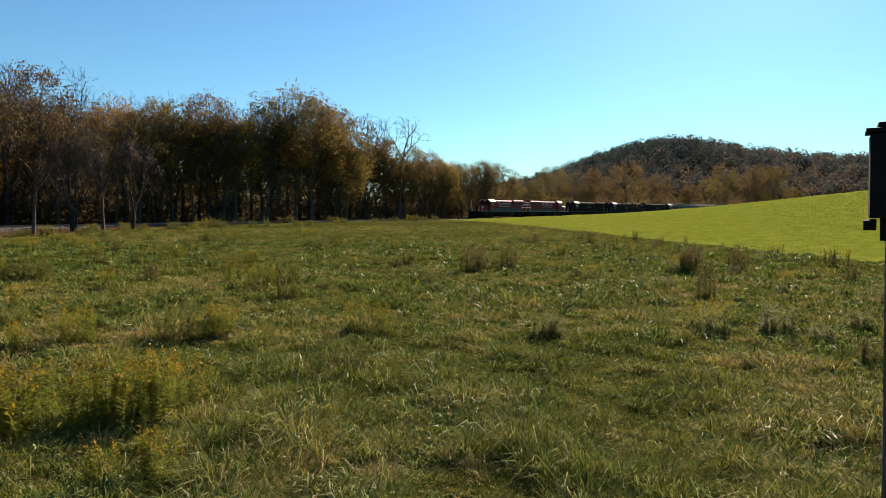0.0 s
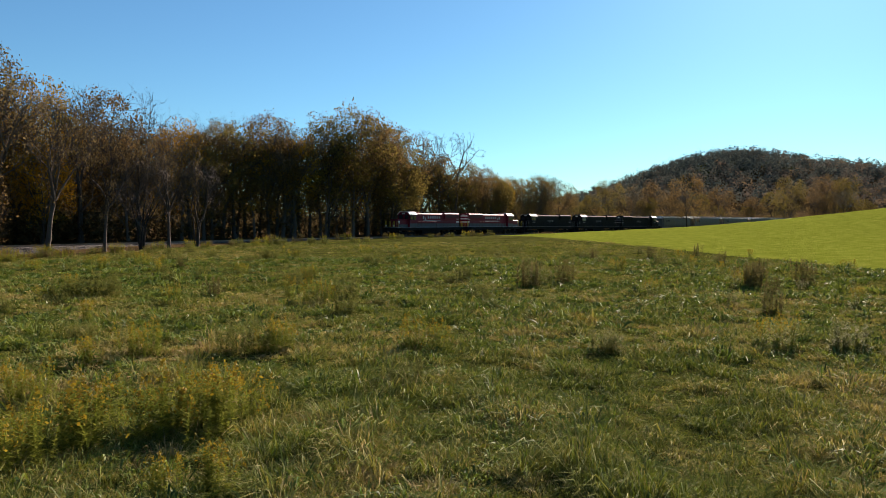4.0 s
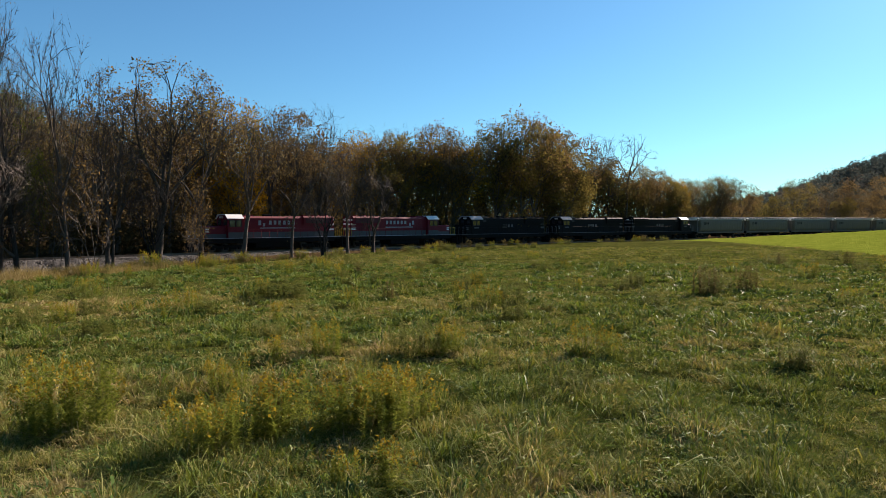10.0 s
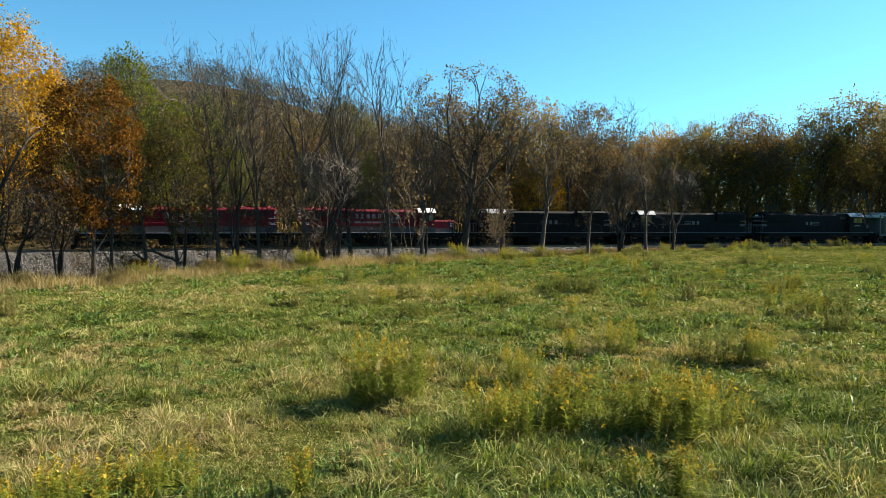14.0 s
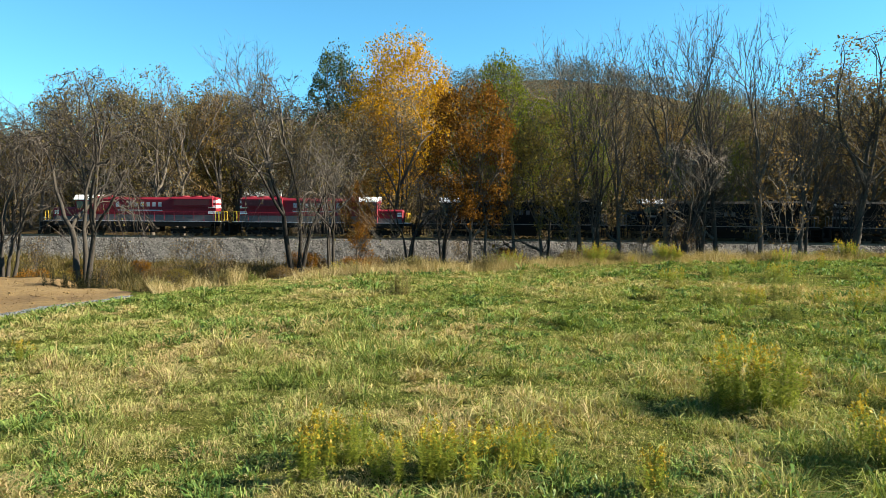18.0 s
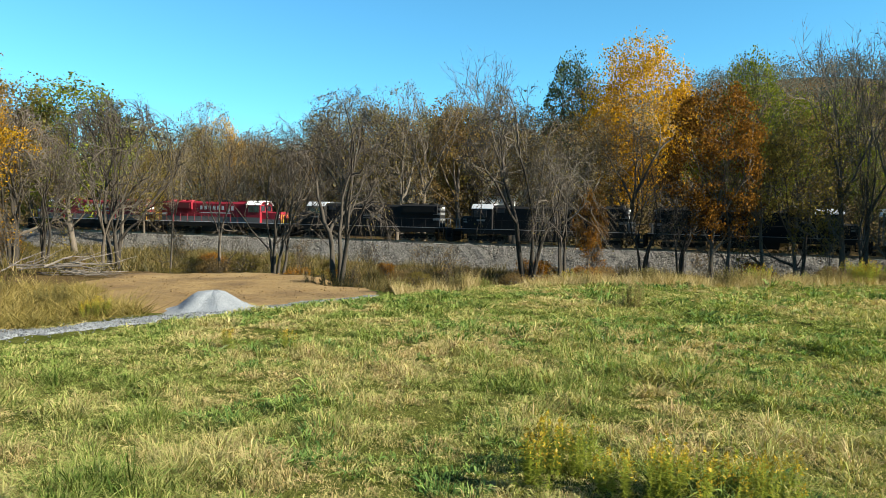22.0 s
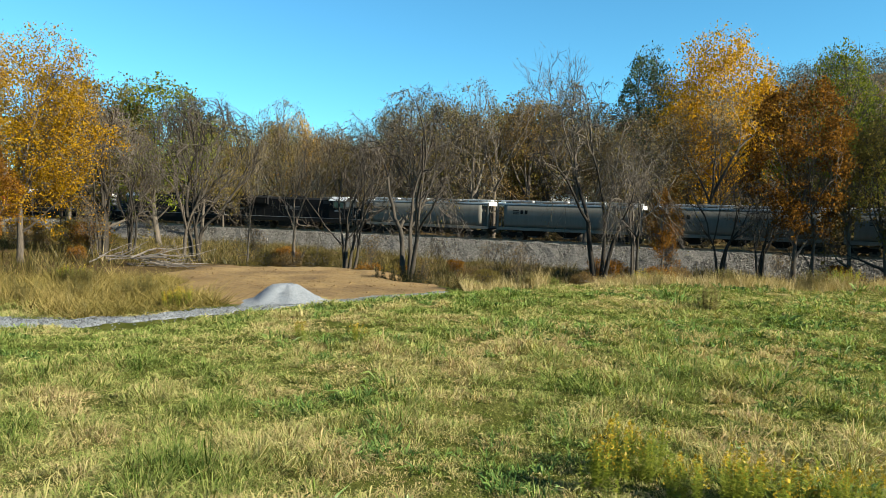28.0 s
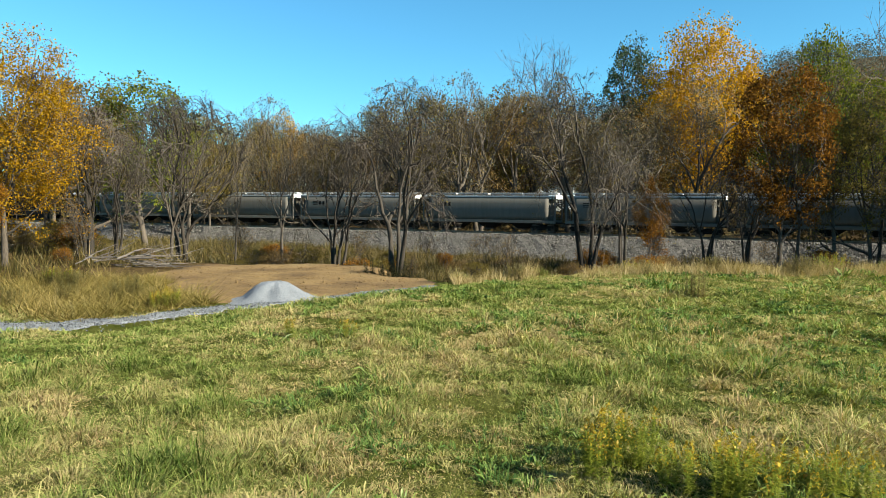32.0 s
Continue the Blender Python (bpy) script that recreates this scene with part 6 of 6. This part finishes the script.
def goldenrod(seed, stems, tall, spread, flowers=True, leafmat=None):
    """A clump of weeds: stems, narrow leaves up each stem, and plumes of yellow flowers."""
    rng = np.random.default_rng(seed)
    sv, sf, leaf_v, fl_v = [], [], [], []
    for k in range(stems):
        a, r = rng.uniform(0, 2 * math.pi), spread * math.sqrt(rng.uniform(0, 1))
        h = tall * rng.uniform(0.65, 1.1)
        p0 = (r * math.cos(a), r * math.sin(a), -0.03)
        pts, radii = grow(rng, p0, (0.15 * math.cos(a) * r / spread, 0.15 * math.sin(a) * r / spread, 1), h, 0.006, 5, 0.05, 0.03)
        for q, (p, e) in enumerate(zip(pts, pts[1:])):
            w = np.array((math.cos(a + q), math.sin(a + q), 0)) * 0.0035
            o = len(sv)
            sv += [p - w, p + w, e + w * 0.8, e - w * 0.8]
            sf.append((o, o + 1, o + 2, o + 3))
        n = int(85 * h)
        for i in range(n):
            g = rng.uniform(0.08, 0.88)
            e = min(int(g * 5), 4)
            p = pts[e] + (pts[e + 1] - pts[e]) * (g * 5 - e)
            b = rng.uniform(0, 2 * math.pi)
            ln = rng.uniform(0.08, 0.17) * (1.2 - 0.5 * g)
            d = np.array((math.cos(b), math.sin(b), rng.uniform(-0.2, 0.6))) * ln
            w = np.array((-math.sin(b), math.cos(b), 0)) * 0.016
            leaf_v += [p - w * 0.9, p + d, p + w * 0.9]
        if flowers and rng.uniform() < 0.55:
            top = pts[-1]
            for i in range(46):
                u = rng.uniform(0, 1)
                b = rng.uniform(0, 2 * math.pi)
                q = top + np.array((math.cos(b) * 0.13 * (1 - u), math.sin(b) * 0.13 * (1 - u), -0.28 + 0.36 * u)) + rng.normal(0, 0.012, 3)
                d, w = rng.normal(0, 0.012, 3), rng.normal(0, 0.012, 3)
                fl_v += [q - d, q + w, q + d, q - w]
    t = thing("goldenrod" if flowers else "weed_clump", "clump of goldenrod with yellow plumes in the meadow" if flowers else "dark green weed clump in the meadow", "wild plant")
    tagged(part("stalk", mesh_from("stalk", sv, sf, leafmat), leafmat, t), kind="stuff")
    tagged(part("foliage", sheet("foliage", np.array(leaf_v), np.arange(len(leaf_v)).reshape(-1, 3), 3, leafmat), leafmat, t), kind="stuff")
    if fl_v:
        tagged(part("blossom", sheet("blossom", np.array(fl_v), np.arange(len(fl_v)).reshape(-1, 4), 4, GOLDENROD), GOLDENROD, t), kind="stuff")
    return t


GOLD = [goldenrod(1, 46, 1.25, 0.62, True, GOLD_LEAF), goldenrod(2, 30, 1.05, 0.55, True, GOLD_LEAF), goldenrod(3, 12, 0.85, 0.3, True, GOLD_LEAF), goldenrod(4, 34, 0.9, 0.7, True, GOLD_LEAF)]
WEED = [goldenrod(6, 34, 0.75, 0.55, False, WEED_LEAF), goldenrod(7, 26, 1.0, 0.5, False, WEED_BROWN), goldenrod(8, 30, 0.85, 0.6, False, WEED_LEAF)]
# near-black leaves: the shade of the creek's cut is put into their colour
BRAMBLE_SHADE = leaf_material("bramble_shade", (0.010, 0.012, 0.005), (0.022, 0.024, 0.010), (0.05, 0.045, 0.018), 0.15, 0.01)
BRAMBLE = goldenrod(9, 36, 0.9, 0.9, False, BRAMBLE_SHADE)
tagged(BRAMBLE, "tangled bramble, the creek cut's shade put into its leaf colour", "shrub")
BRAMBLE.name = "bramble"
fresh = {o for o in GOLD + WEED + [BRAMBLE]}


def weed(model, x, y, k=1.0, turn=0.0, group="weeds in the meadow", flat=1.0):
    if model in fresh:
        fresh.discard(model)
        ob = model
    else:
        ob = copy_thing(model, Matrix())
    ob.matrix_basis = pose(x, y, lie(x, y) - 0.02, 0, 0, turn) @ Matrix.Diagonal((k / flat, k / flat, k * flat, 1))
    tagged(ob, group=group)


for i, (g, x, y, k) in enumerate((
        (0, 3.5, 12.8, 1.05), (1, 4.6, 9.9, 0.95), (3, 6.3, 10.0, 1.15), (1, 7.2, 9.3, 1.1), (3, 7.9, 9.6, 1.0), (3, 5.5, 10.4, 1.0), (1, 6.7, 13.5, 0.75), (2, 5.8, 7.1, 0.8), (2, 5.3, 7.4, 0.7),
        (3, -1.0, 8.9, 0.8), (1, -0.3, 9.2, 0.62), (3, -1.7, 8.8, 0.75), (1, -2.8, 9.3, 0.7), (2, -2.9, 8.3, 0.8), (2, -11.4, 13.9, 0.6), (2, -12.8, 13.3, 0.6), (2, -0.6, 6.6, 0.5), (2, 1.2, 8.6, 0.7), (1, 12.7, 13.3, 0.8),
        (2, 16.5, 29.5, 1.1), (2, 9.2, 15.9, 0.8))):
    weed(GOLD[g], x, y, k, 67.0 * i, "goldenrod in the meadow")
for i, (g, x, y, k) in enumerate((
        (0, 22.5, 19.8, 1.5), (0, 16.9, 28.1, 1.6), (0, 15.9, 28.6, 1.4), (1, 32.2, 16.0, 1.5), (1, 34.9, 15.2, 1.4), (0, 33.6, 16.0, 1.4), (1, 37.4, 6.4, 1.4), (1, 38.3, 6.2, 1.3), (1, 42.7, 4.5, 1.4), (2, 12.2, 13.9, 1.2), (2, 11.4, 8.4, 0.9))):
    weed(WEED[g], x, y, k, 41.0 * i, flat=1.05)
weed_rng = random.Random(8)
placed = 0
while placed < 150:
    a, r = radians(weed_rng.uniform(-66, 100)), 17 + 53 * weed_rng.random() ** 0.9
    x, y = r * math.sin(a), r * math.cos(a)
    if in_meadow(np.array([x]), np.array([y]))[0] and weed_rng.random() < 0.08 + 0.92 * (a > 0.1):
        weed(weed_rng.choice(WEED + GOLD[2:4]), x, y, weed_rng.uniform(0.5, 1.05), weed_rng.uniform(0, 360), flat=1.1)
        placed += 1
# a ragged row of taller weeds where the meadow ends before the railway and the crop
placed = 0
while placed < 80:
    a = radians(weed_rng.uniform(6, 64))
    b = -(math.sin(a) * CURVE.x + math.cos(a) * CURVE.y)
    r = -b + math.sqrt(b * b - (CURVE.length_squared - RADIUS ** 2)) - 6 - 22 * weed_rng.random() ** 1.4
    x, y = r * math.sin(a), r * math.cos(a)
    if in_meadow(np.array([x]), np.array([y]))[0]:
        weed(weed_rng.choice(WEED + GOLD[3:4]), x, y, weed_rng.uniform(0.7, 1.2), weed_rng.uniform(0, 360), flat=1.1)
        placed += 1
    elif weed_rng.random() < 0.1:
        placed += 1
# clumps of weeds among the dry thicket by the gravel track
for i in range(46):
    x = weed_rng.uniform(-46, -22)
    y = float(np.interp(x, (-60, -40, -30, -22.0, -21.0), (0.5, 4.5, 7.6, 10.3, 13.0))) + weed_rng.uniform(2.2, 12.0)
    if math.hypot((x + 26.5) / 10.4, (y - 27.0) / 8.6) > 1:
        weed(weed_rng.choice((WEED[1], WEED[1], WEED[1], GOLD[3])), x, y, weed_rng.uniform(0.7, 1.15), weed_rng.uniform(0, 360), "weeds in the thicket")
# dead and flowering weeds standing along the bank
for i in range(74):
    x = weed_rng.uniform(-18, 40)
    y = float(np.interp(x, BANK_X, BANK_Y)) + weed_rng.uniform(-1.2, 1.5)
    if cut(x, y) > 1.6 and math.hypot(x - CURVE.x, y - CURVE.y) < RADIUS - 7:
        weed(weed_rng.choice((WEED[1], WEED[1], GOLD[0], WEED[0])), x, y, weed_rng.uniform(0.7, 1.25), weed_rng.uniform(0, 360), "weeds along the bank", 0.9)

# ---- small built things ----
WOOD_POST = bark("weathered_post", (0.05, 0.042, 0.036), (0.16, 0.14, 0.12))
METER = plain("dark_painted_steel", (0.013, 0.010, 0.009), 0.75, var=0.3, spec=0.12)


def utility_post():
    """The post with a dark meter box close by the camera."""
    a = radians(96.1)
    x, y = 4.6 * math.sin(a), 4.6 * math.cos(a)
    t = thing("utility_post", "weathered grey wooden utility post with a dark steel box", "utility post", at=(x, y, lie(x, y), -2.1, 0, 0))
    bm = NEW()
    for k in range(12):
        rod(bm, (0, 0, -0.3 + 0.55 * k), (0.004 * (k % 3 - 1), 0, 0.25 + 0.55 * k), 0.115 - 0.001 * k, 14)
    part("post", bm, WOOD_POST, t)
    bm = NEW()
    box(bm, -0.27, -0.08, -0.16, 0.195, 3.42, 3.86, 0.012)
    case = part("meter_box", bm, METER, t, "dark steel box")
    bm = NEW()
    box(bm, -0.29, -0.06, -0.13, 0.215, 3.865, 3.885, 0.004)
    box(bm, -0.24, -0.10, -0.10, 0.16, 3.885, 3.92, 0.01)
    part("lid", bm, METER, case)
    bm = NEW()
    rod(bm, (-0.16, 0.10, 3.30), (-0.16, 0.10, 3.43), 0.045, 10)
    rod(bm, (-0.16, 0.16, 3.385), (-0.16, 0.22, 3.385), 0.03, 8)
    part("conduit", bm, METER, case)
    return t


utility_post()


def brushwood():
    """Fallen grey branches heaped at the wood's edge."""
    rng = np.random.default_rng(19)
    x, y = -37.6, 25.0
    t = thing("brushwood_pile", "heap of fallen bleached grey branches at the yard's edge", "branches", at=(x, y, lie(x, y), 0, 0, 52))
    for i in range(24):
        ln = rng.uniform(1.6, 4.6)
        p0 = (rng.uniform(-2.8, 1.2), rng.normal(0, 0.55), rng.uniform(0.1, 0.75))
        pts, radii = grow(rng, p0, (1.0, rng.normal(0, 0.35), rng.normal(0.12, 0.25)), ln, rng.uniform(0.02, 0.065), 6, 0.14, -0.01)
        v, f = [], []
        tube(v, f, [np.array((p[0], p[1], max(p[2], 0.02))) for p in pts], radii, 5)
        for q in range(3):
            k = rng.integers(2, 5)
            sp, sr = grow(rng, pts[k], rng.normal(0, 1, 3) * (1, 1, 0.4) + (0.4, 0, 0.25), rng.uniform(0.5, 1.4), radii[k] * 0.6, 3, 0.2, 0)
            tube(v, f, sp, sr, 4)
        part("fallen_branch", mesh_from("fallen_branch", v, f, WOOD_POST), WOOD_POST, t)
    return t


brushwood()


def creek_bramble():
    """Near-black tangles that fill the creek's cut and stand in for its shade."""
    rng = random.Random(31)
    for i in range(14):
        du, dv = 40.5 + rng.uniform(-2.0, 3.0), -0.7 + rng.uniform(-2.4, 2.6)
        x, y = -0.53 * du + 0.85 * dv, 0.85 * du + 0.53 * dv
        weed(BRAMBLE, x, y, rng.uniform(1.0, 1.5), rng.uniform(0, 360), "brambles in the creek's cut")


creek_bramble()


def farmhouse():
    a, d = 23.0, 150.0
    x, y = -d * math.sin(radians(a)), d * math.cos(radians(a))
    t = thing("farmhouse", "small white farmhouse with a dark roof beyond the trees", "house", at=(x, y, lie(x, y), 0, 0, 20))
    bm = NEW()
    box(bm, -4, 4, -3, 3, -0.5, 5.2)
    part("wall", bm, WHITE, t)
    bm = NEW()
    prism(bm, ((-3.4, 5.1), (3.4, 5.1), (0, 7.2)), -4.3, 4.3)
    part("roof", bm, METER, t)
    for x0 in (-2.6, 0, 2.2):
        bm = NEW()
        box(bm, x0 - 0.45, x0 + 0.45, -3.05, -3.0, 1.2, 2.6)
        part("window", bm, GLASS, t)
    return t


farmhouse()

motions()
